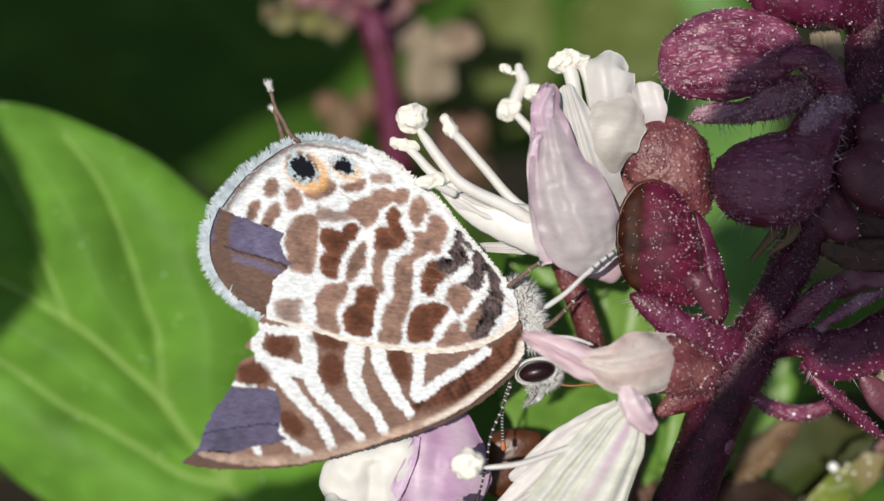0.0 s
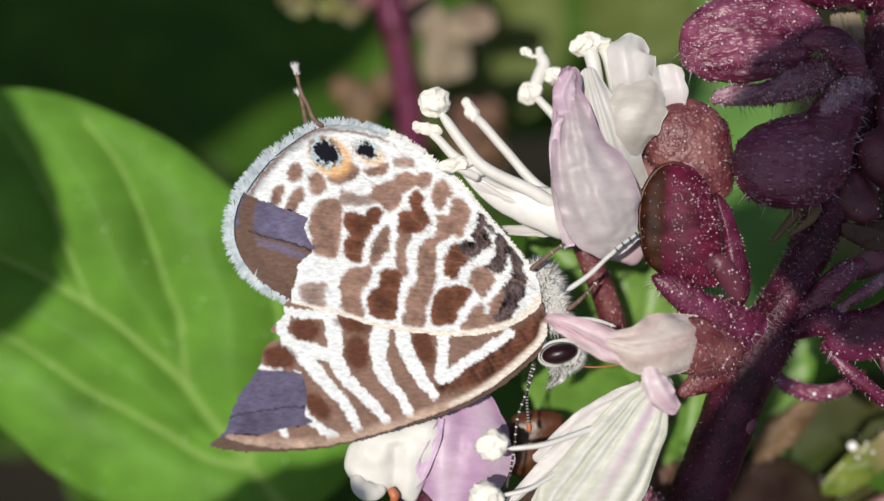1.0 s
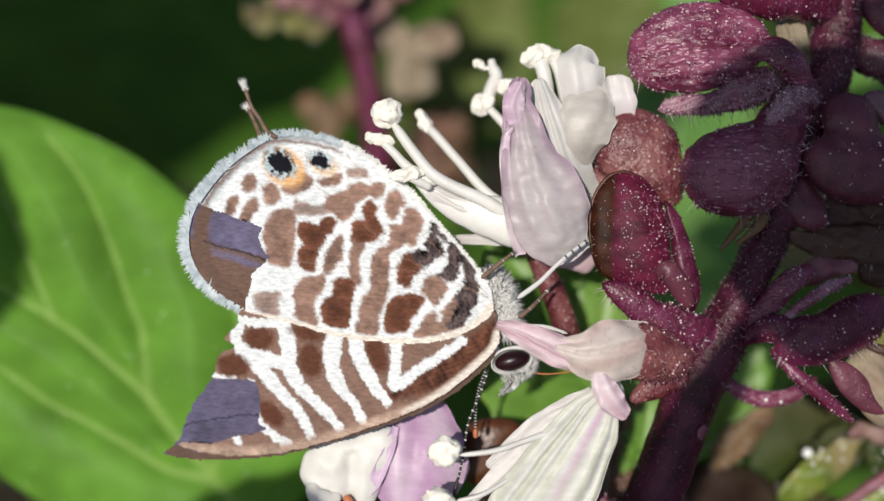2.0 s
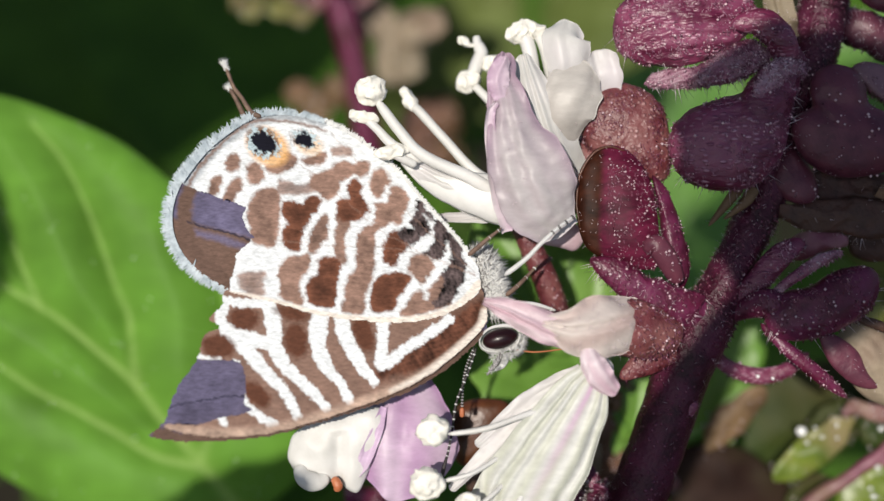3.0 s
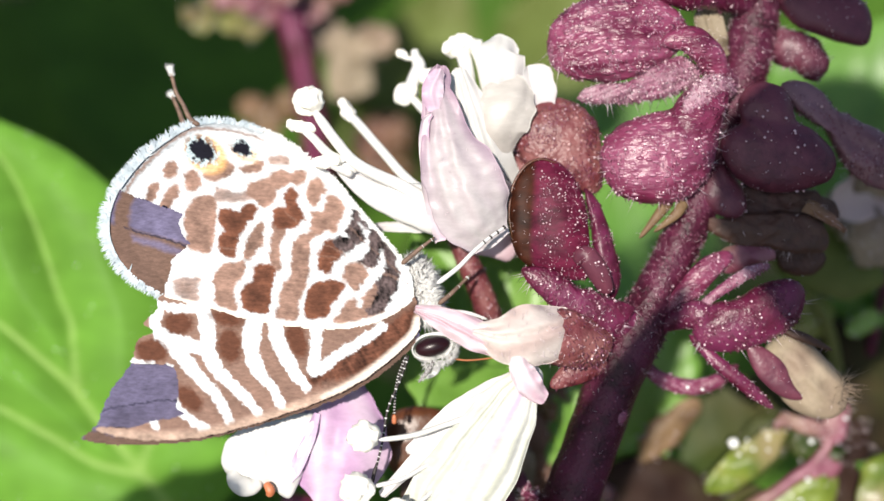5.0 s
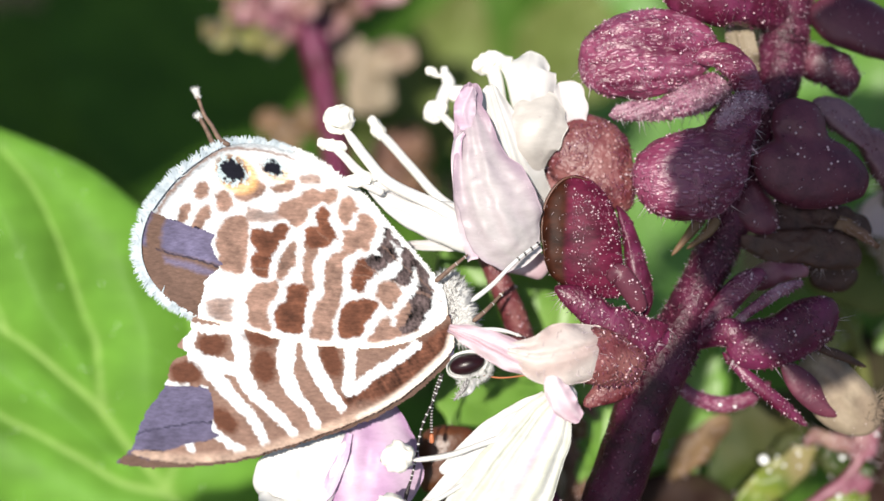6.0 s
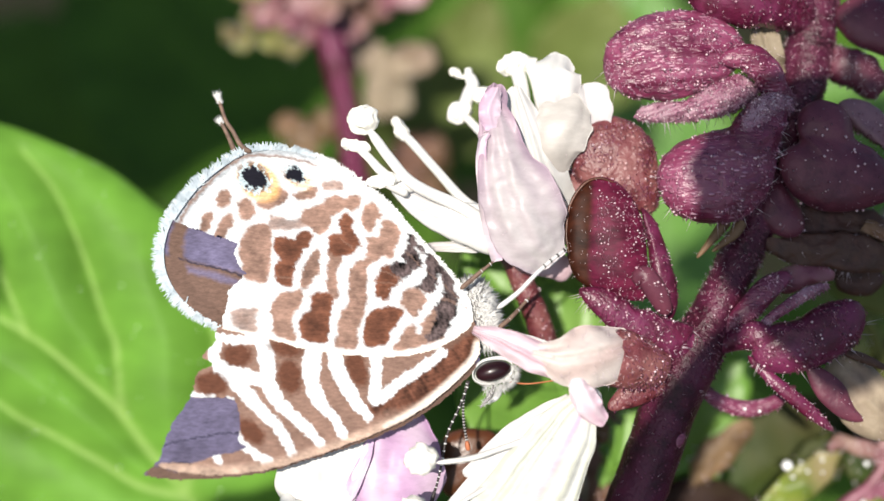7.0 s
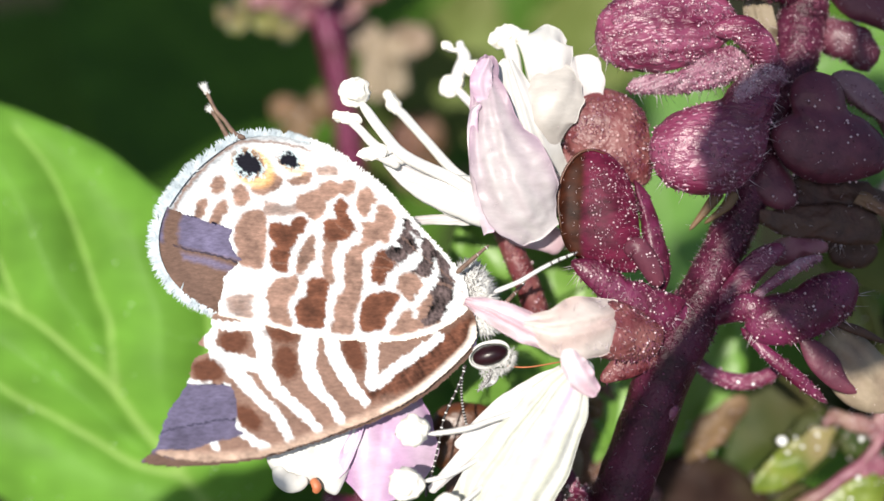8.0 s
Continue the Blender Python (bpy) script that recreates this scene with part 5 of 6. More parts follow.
def lower_flower():
    f = thing("basil_flower", S(1000, 560, -1), "drooping white basil flower with pink upper lip", "flower", "open basil flowers")
    pod(f, "calyx_tube", [(1040, 570, -1.8), (1000, 570, -0.9), (955, 560, -0.4), (920, 556, -0.2)], [36, 48, 52, 44], [26, 36, 36, 28], CALYX_BROWN, 300, 0.3, 260, seed=91, rough=0.08)
    pod(f, "calyx_tooth", [(1040, 600, -1.6), (990, 620, -1.2), (940, 650, -1.0)], [20, 26, 8], [12, 12, 6], CALYX_BROWN, 90, 0.24, 90, seed=92)
    sheet(f, "hood", [(985, 540, -0.2), (945, 552, 0.9), (895, 562, 1.5), (850, 562, 1.6), (808, 552, 1.4)], [34, 54, 52, 40, 16], BUFF, 220, 0.4, seed=93, cup=-0.55, folds=3, fold=0.08, ruffle=0.14, tint=lambda G, X: blend(0.5 + 0.5 * np.sin(5 * X + 6 * G) - 0.4 * G, (0.66, 0.58, 0.54), (0.54, 0.41, 0.38)))
    sheet(f, "upper_lip", [(880, 592, 1.0), (838, 574, 1.3), (790, 550, 1.4), (740, 527, 1.2), (700, 513, 1.0)], [10, 24, 27, 20, 8], PINK, 60, 0.25, seed=94, cup=-0.3, folds=3, fold=0.1, ruffle=0.2, blunt=False, tint=lambda G, X: blend(0.5 + 0.5 * np.sin(6 * X + 5 * G), (0.70, 0.56, 0.60), (0.60, 0.42, 0.48)))
    sheet(f, "side_lobe", [(880, 588, 1.2), (888, 620, 1.6), (905, 648, 1.6), (926, 670, 1.2)], [12, 21, 23, 14], PINK, 20, 0.2, seed=95, cup=-0.4, folds=2, fold=0.05, ruffle=0.12, tint=lambda G, X: blend(G * 0.8 + 0.2 * np.sin(7 * X), (0.72, 0.62, 0.66), (0.60, 0.40, 0.48)))
    pod(f, "throat", [(912, 612, 0.0), (898, 640, 0.3), (870, 690, 0.4), (850, 750, 0.3)], [14, 30, 34, 20], [12, 18, 16, 10], PETAL_SOLID, 0, seed=96, rough=0.08)
    sheet(f, "lower_lip", [(902, 628, 0.7), (866, 690, 0.95), (815, 780, 1.0), (770, 862, 0.8), (755, 895, 0.4)], [24, 52, 76, 80, 68], PETAL, 0, seed=97, cup=-0.2, folds=5, fold=0.08, ruffle=0.16, n=90, m=81, tint=skirt_tint)
    sheet(f, "lower_lip", [(890, 632, 0.0), (836, 702, -0.1), (762, 790, -0.2), (705, 868, -0.2)], [16, 32, 40, 32], PETAL, 0, seed=98, cup=-0.2, folds=3, fold=0.05, ruffle=0.1, tint=skirt_tint)
    for i, line in enumerate((((870, 642, -0.1), (790, 700, 0.0), (718, 770, 0.1), (646, 840, 0.2)), ((872, 632, -0.2), (800, 676, -0.1), (738, 724, 0.0), (692, 764, 0.0)))):
        sheet(f, "strand", line, (10, 18, 16, 8), PETAL, 0, seed=100 + i, cup=-0.12, folds=1, fold=0.03, ruffle=0.06)
    stamen(f, [(800, 702, 0.5), (750, 718, 1.0), (700, 735, 1.2), (636, 744, 1.0)], [6, 5, 5, 4], (612, 738, 0.9), (28, 26, 22), 20, 104)
    stamen(f, [(730, 784, 0.3), (700, 802, 0.8), (670, 816, 1.1), (630, 826, 1.1)], [5, 4, 4, 4], (600, 830, 1.3), (30, 28, 24), 0, 105)
    stamen(f, [(735, 832, 0.5), (720, 846, 0.9), (705, 858, 1.1), (690, 868, 1.2)], [5, 4, 4, 4], (672, 868, 1.5), (24, 20, 18), 30, 106)
    stamen(f, [(768, 850, 0.7), (756, 872, 0.9), (748, 886, 1.0)], [6, 5, 5], (742, 892, 1.0), (22, 20, 18), 0, 107)


lower_flower()


def third_flower():
    f = thing("basil_flower", S(640, 800, -5), "white and violet basil flower half hidden by the wing", "flower", "open basil flowers")
    lobe(f, "lip", [(366, 786), (376, 746), (410, 722), (460, 711), (525, 700), (530, 760), (508, 800), (490, 846), (468, 847), (450, 830), (420, 836), (385, 822)], -1.6, 0.7, PETAL_SOLID, seed=111, rough=0.1, rough_size=0.8, m=64, rings=18,
         relief=lambda A, B: -0.25 * np.exp(-((A - 452) / 14) ** 2) * (B > 745))
    pod(f, "lip_curl", [(382, 800, -1.3), (392, 824, -1.0), (415, 830, -1.0), (436, 820, -1.2)], [10, 16, 16, 8], [8, 10, 10, 6], PETAL_SOLID, 0, seed=116, rough=0.05, n=40, m=20)
    sheet(f, "lobe", [(580, 645, -2.4), (572, 710, -1.6), (566, 780, -1.2), (556, 835, -1.3)], [36, 84, 92, 62], VIOLET, 0, seed=113, cup=-0.25, folds=2, fold=0.1, ruffle=0.12, tint=violet_tint)
    sheet(f, "fold", [(532, 700, -1.5), (518, 742, -1.15), (498, 790, -1.1), (484, 818, -1.2)], [6, 11, 12, 7], VIOLET, 0, seed=114, cup=0.3, folds=1, fold=0.03, ruffle=0.05, tint=lambda G, X: blend(G, (0.60, 0.42, 0.62), (0.66, 0.52, 0.66)))
    pod(f, "anther", [(442, 822, -1), (450, 836, -0.9), (447, 846, -1)], [6, 9, 5], [6, 8, 5], RUST, 0, seed=115)


third_flower()


# ---- leaves ----
def basil_leaf(base, tip, half, label, material=None, bow=0.0, cup=0.12, up=(0.1, 0.2, 1.0), seed=0, veins=True, category="leaf"):
    """Broad leaf with sunken veins; base and tip on the sheet, half: half-width in mm."""
    b, t = S(*base), S(*tip)
    ax = t - b
    ln = np.linalg.norm(ax)
    ax = ax / ln
    sd = unit(np.cross(ax, np.asarray(up, float)))
    nm = np.cross(sd, ax)
    n, m = (90, 61) if veins else (40, 21)
    s = np.linspace(0, 1, n)
    wid = half * np.clip(np.sin(math.pi * s ** 0.72), 0, 1) ** 0.72 * (1 + 0.03 * np.sin(s * 40 + seed)) + 0.02
    x = np.linspace(-1, 1, m)
    Sg, X = np.meshgrid(s, x, indexing="ij")
    lat = X * wid[:, None]
    z = bow * ln * 4 * Sg * (1 - Sg) + cup * np.abs(lat) ** 1.5 / math.sqrt(half) + 0.25 * np.sin(Sg * 9 + X * 3 + seed) * (np.abs(X) ** 2)
    vein = np.exp(-(lat / 0.4) ** 2) * 1.2
    for k in range(5):
        s0 = 0.01 + 0.17 * k
        run = s0 + np.abs(lat) / ln * (1.0 - 0.04 * k) + (0.10 - 0.008 * k) * np.abs(X) ** 2.2
        vein = np.maximum(vein, np.exp(-((Sg - run) * ln / 0.42) ** 2) * np.clip(1.15 - np.abs(X), 0, 1))
    z = z - 0.22 * vein + 0.12 * np.sin(Sg * 21 + 4 * np.abs(X) + seed) * np.cos(X * 4)
    V = b + Sg[..., None] * ax * ln + lat[..., None] * sd + z[..., None] * nm
    V = V.reshape(-1, 3)
    low = V - nm * 0.22
    idx = np.arange(n * m).reshape(n, m)
    q = np.stack((idx[:-1, :-1], idx[1:, :-1], idx[1:, 1:], idx[:-1, 1:]), -1).reshape(-1, 4)
    F = [tuple(f) for f in q] + [tuple(f[::-1] + n * m) for f in q]
    rim = list(idx[0, :]) + list(idx[1:, -1]) + list(idx[-1, -2::-1]) + list(idx[-2:0:-1, 0])
    F += [(rim[i], rim[(i + 1) % len(rim)], rim[(i + 1) % len(rim)] + n * m, rim[i] + n * m) for i in range(len(rim))]
    th = thing("basil_leaf", b, label, category, "basil leaves")
    if veins and material is None:
        k = np.clip(vein.reshape(-1, 1) * 0.55, 0, 1)
        tone = np.array((0.12, 0.29, 0.03)) * (1 + 0.22 * np.sin(Sg * 11 + 2 * X + seed).reshape(-1, 1) * np.cos(X * 5).reshape(-1, 1))
        tone = tone * (1 + 0.3 * np.array([[noise.noise(Vector(p) * 0.35) + 0.5 * noise.noise(Vector(p) * 1.3)] for p in V]))
        tone = tone * (1 - k) + np.array((0.28, 0.45, 0.12)) * k
        part("blade", (np.vstack((V, low)), F), LEAF_PAINT, th, colours=np.vstack((tone, tone)))
    else:
        part("blade", (np.vstack((V, low)), F), material or GREEN, th)
    part("petiole", tube([b - ax * ln * 0.16 - nm * 0.9, b - ax * 0.6 - nm * 0.1, b + ax * ln * 0.04], [0.5, 0.42, 0.3]), GREEN if material is None else material, th)
    part("midrib", tube([b + ax * ln * f + nm * (bow * ln * 4 * f * (1 - f) - 0.42) for f in (0, 0.25, 0.5, 0.75, 0.97)], [0.42, 0.36, 0.28, 0.2, 0.08]), GREEN if material is None else material, th)
    return th


def broad_leaf(outline, w, veins, label, seed=0):
    """A large leaf from its outline and vein lines in sheet units, quilted between sunken veins."""
    lines = [(np.asarray(v, float), h) for v, h in veins]

    def dents(A, B):
        a, b = A.ravel(), B.ravel()
        d = np.full(a.shape, 1e9)
        for v, h in lines:
            d = np.minimum(d, reach(a, b, v, [h, 0.3 * h]))
        q = np.array([noise.noise(Vector((x / 70, y / 70, seed))) + 0.5 * noise.noise(Vector((x / 28, y / 28, seed))) for x, y in zip(a, b)])
        return (1.4 * (1 - np.exp(-np.clip(d, 0, None) / 52)) + 0.06 * q).reshape(A.shape)

    shape = cushion(outline, w, 0.9, back=0.5, m=220, rings=70, power=1.6, relief=dents, rough=0, seed=seed)
    V = shape[0]
    A = V[:, 0] * 40 * REACH / (REACH - V[:, 2]) + 784
    B = 444 - V[:, 1] * 40 * REACH / (REACH - V[:, 2])
    tone = np.array((0.127, 0.295, 0.038)) * (1 + 0.26 * np.array([[noise.noise(Vector((x / 120, y / 120, 3))) + 0.6 * noise.noise(Vector((x / 40, y / 40, 5)))] for x, y in zip(A, B)]))
    for v, h in lines:
        d = reach(A, B, v, [h, 0.35 * h])
        tone = lay(tone, d - 10, np.array((0.17, 0.34, 0.05)), 20, 0.35)
        tone = lay(tone, d, np.array((0.32, 0.48, 0.13)), 4, 0.6)
    th = thing("basil_leaf", S(300, 915, w), label, "leaf", "basil leaves")
    blade = part("blade", shape, LEAF_PAINT, th, colours=tone)
    part("droplet", fuzz(shape, 160, 0.03, 0.01, seed + 40, 0.3, 0.05, pick=lambda c, n: (n[:, 2] > 0.4) * 1.0), DEWY, blade, kind="stuff")
    part("petiole", tube([S(290, 880, w + 0.2), S(340, 960, w - 0.4), S(420, 1080, w - 1.5)], [0.35, 0.5, 0.55]), GREEN, th)
    part("midrib", tube([S(290, 880, w - 0.5), S(115, 665, w - 0.75), S(-50, 535, w - 0.75), S(-420, 380, w - 0.6)], [0.42, 0.36, 0.28, 0.1]), GREEN, th)
    return th


def leaves():
    big = broad_leaf([(305, 915), (430, 800), (440, 640), (360, 450), (262, 370), (188, 320), (100, 252), (0, 205), (-100, 170), (-200, 160), (-340, 180), (-520, 260), (-660, 380), (-560, 520), (-400, 640),
                      (-208, 755), (-120, 832), (20, 905), (180, 950)], -12.6,
                     [([(300, 900), (230, 810), (165, 735), (110, 665), (50, 612), (-50, 535), (-250, 440), (-600, 380)], 8),
                      ([(225, 815), (150, 797), (80, 756), (0, 711), (-58, 682), (-208, 588), (-380, 560)], 6),
                      ([(122, 682), (113, 630), (106, 557), (83, 500), (50, 400), (0, 290), (-60, 215)], 4.5),
                      ([(230, 808), (260, 700), (280, 560), (240, 420)], 4.5),
                      ([(-50, 535), (-90, 440), (-150, 300), (-220, 200)], 4)],
                     "large glossy bright green basil leaf behind the butterfly", seed=1)
    basil_leaf((420, 980, -36), (-60, 820, -34), 9.0, "basil leaf below, shade put into its dark green", GREEN_SHADED, seed=2, up=(0.0, 0.5, 1))
    basil_leaf((640, 930, -20), (330, 770, -22), 6.0, "green basil leaf, darkened in colour as if shaded by the butterfly", GREEN_SHADED, seed=3, up=(0.0, 0.5, 1))
    basil_leaf((985, 770, -9), (715, 370, -8), 5.6, "bright green basil leaf behind the flowers", LIGHT_GREEN, seed=4, up=(0.2, 0.2, 1))
    basil_leaf((1170, 760, -70), (1000, -260, -68), 9.5, "green basil leaf behind the spike", GREEN, seed=5, up=(0.1, 0.3, 1))
    basil_leaf((1380, 330, -24), (1680, 20, -22), 7.0, "green basil leaf behind the calyces", GREEN, seed=6, up=(0.1, 0.3, 1), veins=False)
    basil_leaf((1000, 890, -12.5), (1235, 430, -12), 2.6, "bright green basil leaf behind the stem", LIGHT_GREEN, seed=7, up=(0.2, 0.2, 1), veins=False)
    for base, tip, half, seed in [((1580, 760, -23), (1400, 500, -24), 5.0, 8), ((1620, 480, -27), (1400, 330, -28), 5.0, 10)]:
        basil_leaf(base, tip, half, "withered brown basil leaf, shade put into its colour", WITHERED_SHADED, seed=seed, up=(0.2, 0.4, 1), veins=False)
    return big


big_leaf = leaves()


def far_leaves():
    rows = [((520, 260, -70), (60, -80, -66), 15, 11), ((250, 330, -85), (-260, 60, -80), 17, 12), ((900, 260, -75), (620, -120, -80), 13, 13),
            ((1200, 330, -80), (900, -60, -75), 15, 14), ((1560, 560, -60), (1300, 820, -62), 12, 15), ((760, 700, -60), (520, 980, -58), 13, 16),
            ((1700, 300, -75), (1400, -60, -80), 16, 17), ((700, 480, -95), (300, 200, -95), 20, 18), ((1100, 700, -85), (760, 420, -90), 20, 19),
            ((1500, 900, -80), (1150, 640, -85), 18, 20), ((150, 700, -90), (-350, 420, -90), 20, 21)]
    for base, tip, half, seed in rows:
        basil_leaf(base, tip, half, "basil leaf deep in the plant, shade put into its dark green", GREEN_SHADED, seed=seed, up=(0, 0.6, 1), veins=False)
    for base, tip, half, seed in [((700, 240, -46), (790, -60, -44), 4.6, 22), ((640, 300, -52), (700, 80, -50), 4.0, 23), ((940, 140, -48), (1010, -60, -46), 5.0, 24)]:
        basil_leaf(base, tip, half, "soft olive green basil leaf far behind the flower", OLIVE, seed=seed, up=(0.2, 0.3, 1), veins=False)


far_leaves()


def spike_behind(base, line, r, buds, label, seed, lobes=5, skin=STEM):
    """A flower spike further back: stalk and rows of calyces."""
    rng = np.random.default_rng(seed)
    t = thing("flower_spike", S(*base), label, "flower spike", "flower spikes behind")
    part("stalk", tube([S(*p) for p in line], [x / 40 for x in r], 40, 10, rough=0.06, seed=seed), skin, t)
    if lobes == 5 or seed == 3:
        rooted(t, S(*line[0]), r[0] / 40, tuple(world(S(*line[0]))[:2] * 0.9))
    for a, b, w, size, mat in buds:
        th = rng.uniform(0, 6.28)
        cup_ = []
        for q in range(lobes):
            an = th + q * 5.0 / lobes + rng.uniform(-0.6, 0.6)
            dx, dy, ln = math.cos(an), math.sin(an), size * rng.uniform(0.7, 2.1)
            tilt = rng.uniform(-1.5, 1.8)
            cup_.append(loft([S(a, b, w - 0.6), S(a + dx * ln * 0.4, b + dy * ln * 0.4, w + 0.5 * tilt), S(a + dx * ln, b + dy * ln, w + tilt), S(a + dx * ln * 1.2, b + dy * ln * 1.2, w + tilt * 1.1)],
                             [size / 130 * 5 / lobes, size / 75 * 4 / (lobes - 1), size / 80 * 4 / (lobes - 1), size / 200], [0.16, 0.14, 0.12, 0.06], 20, 12, cup=rng.uniform(-0.6, 0.8), rough=0.2, rough_size=0.6, seed=seed + q + int(a)))
        k = part("calyx", join(*cup_), mat, t)
        part("hair", fuzz(join(*cup_), 70, 0.35, 0.02, int(a + b), 0.6, 0.05), PALE_HAIR, k, kind="stuff")


spike_behind((560, 400, -28), [(570, 420, -29), (550, 290, -27), (530, 170, -26), (498, 30, -25), (450, -130, -24)], [34, 37, 37, 37, 32],
             [(420, -60, -24, 40, ROSE), (462, -45, -24, 36, ROSE), (345, -70, -24, 32, LIME), (345, 5, -24, 22, LIME), (385, -80, -24, 40, ROSE), (430, 25, -24, 26, LIME), (455, 0, -24, 28, ROSE), (560, -25, -26, 34, ROSE),
              (596, 55, -27, 46, STRAW), (610, 75, -27, 36, STRAW), (470, 196, -27, 36, TAN), (690, 262, -34, 56, TAN), (640, 235, -34, 40, TAN), (500, -100, -24, 50, ROSE), (565, -70, -25, 46, ROSE)],
             "blurred reddish flower spike behind the butterfly", 3, 3, CALYX)


def young_spike():
    """Young bracts and buds close behind the main stem."""
    t = thing("flower_spike", S(1240, 1010, -10), "young green and pink flower spike behind the stem", "flower spike", "flower spikes behind")
    part("stalk", tube([S(1200, 1010, -10.5), S(1290, 880, -9.4), S(1345, 840, -9.0), S(1405, 795, -8.8), S(1440, 750, -8.8), S(1452, 690, -9.2)], [0.5, 0.4, 0.34, 0.28, 0.25, 0.2], 50, 12, rough=0.08), ROSE, t)
    rooted(t, S(1200, 1010, -10.5), 0.5, tuple(world(S(1200, 1010, -10.5))[:2] * 0.9))
    for i, (outline, w, high, mat) in enumerate((
            ([(1104, 768), (1122, 722), (1160, 692), (1200, 674), (1214, 690), (1192, 732), (1150, 772), (1114, 788)], -10.0, 0.5, TAN),
            ([(1224, 822), (1262, 772), (1310, 738), (1366, 726), (1356, 762), (1322, 800), (1280, 832), (1236, 846)], -9.4, 0.35, LIME),
            ([(1330, 900), (1362, 822), (1402, 790), (1446, 800), (1452, 850), (1424, 905), (1360, 920)], -9.4, 0.6, LIME),
            ([(1496, 910), (1494, 822), (1520, 776), (1580, 768), (1626, 830), (1600, 915)], -9.0, 0.6, LIME),
            ([(1290, 738), (1330, 700), (1390, 712), (1400, 752), (1350, 772), (1302, 764)], -10.4, 0.4, OLIVE_SHADED),
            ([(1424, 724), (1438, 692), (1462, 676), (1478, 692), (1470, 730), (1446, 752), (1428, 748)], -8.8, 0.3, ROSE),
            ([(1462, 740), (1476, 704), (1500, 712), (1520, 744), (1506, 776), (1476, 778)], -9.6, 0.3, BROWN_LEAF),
            ([(1376, 742), (1392, 716), (1424, 724), (1436, 752), (1420, 782), (1388, 776)], -9.4, 0.3, OLIVE_SHADED),
            ([(1400, 800), (1416, 772), (1446, 770), (1462, 796), (1440, 822), (1412, 822)], -9.2, 0.25, ROSE),
            ([(1340, 722), (1360, 698), (1402, 706), (1440, 728), (1430, 742), (1388, 730)], -8.6, 0.2, ROSE),
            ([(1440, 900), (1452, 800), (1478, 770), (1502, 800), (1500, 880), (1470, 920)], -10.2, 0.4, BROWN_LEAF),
            ([(1372, 560), (1382, 510), (1420, 490), (1452, 512), (1440, 552), (1404, 568)], -12.0, 0.4, LIME),
            ([(1470, 556), (1492, 524), (1526, 516), (1530, 544), (1502, 562)], -12.0, 0.3, LIGHT_GREEN),
            ([(1524, 520), (1530, 470), (1570, 450), (1610, 480), (1600, 530), (1556, 540)], -13.0, 0.3, GREEN),
            ([(1250, 900), (1262, 850), (1300, 828), (1336, 838), (1330, 880), (1290, 915)], -10.8, 0.4, OLIVE_SHADED))):
        shape = cushion(outline, w, 0.7 * high, rough=0.28, rough_size=1.1, seed=160 + i, rings=18)
        k = part("bract", shape, mat, t)
        part("hair", fuzz(shape, 22, 0.3, 0.02, 170 + i, 0.6, 0.06), PALE_HAIR, k, kind="stuff")


young_spike()


def shaded_leaf(outline, w, tilt, material, label, seed):
    """A leaf from its outline, mostly hidden behind others."""
    th = thing("basil_leaf", S(outline[0][0], outline[0][1], w), label, "leaf", "basil leaves")
    shape = cushion(outline, w, 0.5, back=0.3, tilt=tilt, rough=0.3, rough_size=2.0, seed=seed, m=64, rings=14, power=1.6)
    part("blade", shape, material, th)
    part("petiole", tube([S(outline[0][0], outline[0][1], w), S(outline[0][0] + 40, outline[0][1] + 70, w - 1.0), S(outline[0][0] + 60, outline[0][1] + 160, w - 2.0)], [0.25, 0.35, 0.4]), material, th)


shaded_leaf([(1240, 860), (1180, 800), (1200, 700), (1260, 640), (1340, 640), (1400, 690), (1380, 770), (1310, 830)], -14, (0, 0), OLIVE_SHADED, "olive basil leaf, darkened in colour as if in shade", 181)
shaded_leaf([(1240, 960), (1080, 920), (1040, 830), (1090, 778), (1180, 790), (1260, 850), (1290, 920)], -12, (0, 0), BROWN_LEAF, "very dark brown basil leaf beside the stem", 182)
shaded_leaf([(1560, 800), (1470, 760), (1390, 680), (1380, 580), (1450, 540), (1560, 560), (1640, 660), (1640, 760)], -13.5, (0, 0), WITHERED_SHADED, "withered brown basil leaf, shade put into its colour", 183)
shaded_leaf([(1640, 640), (1560, 610), (1490, 560), (1440, 500), (1450, 460), (1510, 430), (1580, 450), (1650, 540)], -15, (0, 0), GREEN, "green basil leaf half in the shade of the spike", 185)
shaded_leaf([(1400, 480), (1340, 440), (1330, 380), (1400, 350), (1500, 400), (1540, 460), (1480, 500)], -11, (0, 0), OLIVE, "curled olive basil leaf below the calyces", 184)
spike_behind((850, 1000, -9), [(800, 1020, -10), (850, 900, -9), (880, 800, -8.5), (890, 720, -9)], [20, 22, 22, 18],
             [(905, 850, -3, 24, CALYX_PINK), (870, 740, -8, 50, TAN), (940, 830, -9, 50, TAN), (560, 880, -9, 44, CALYX), (920, 700, -9, 44, TAN), (1110, 870, -13, 40, ROSE)],
             "purple and straw calyces of a lower whorl", 7)


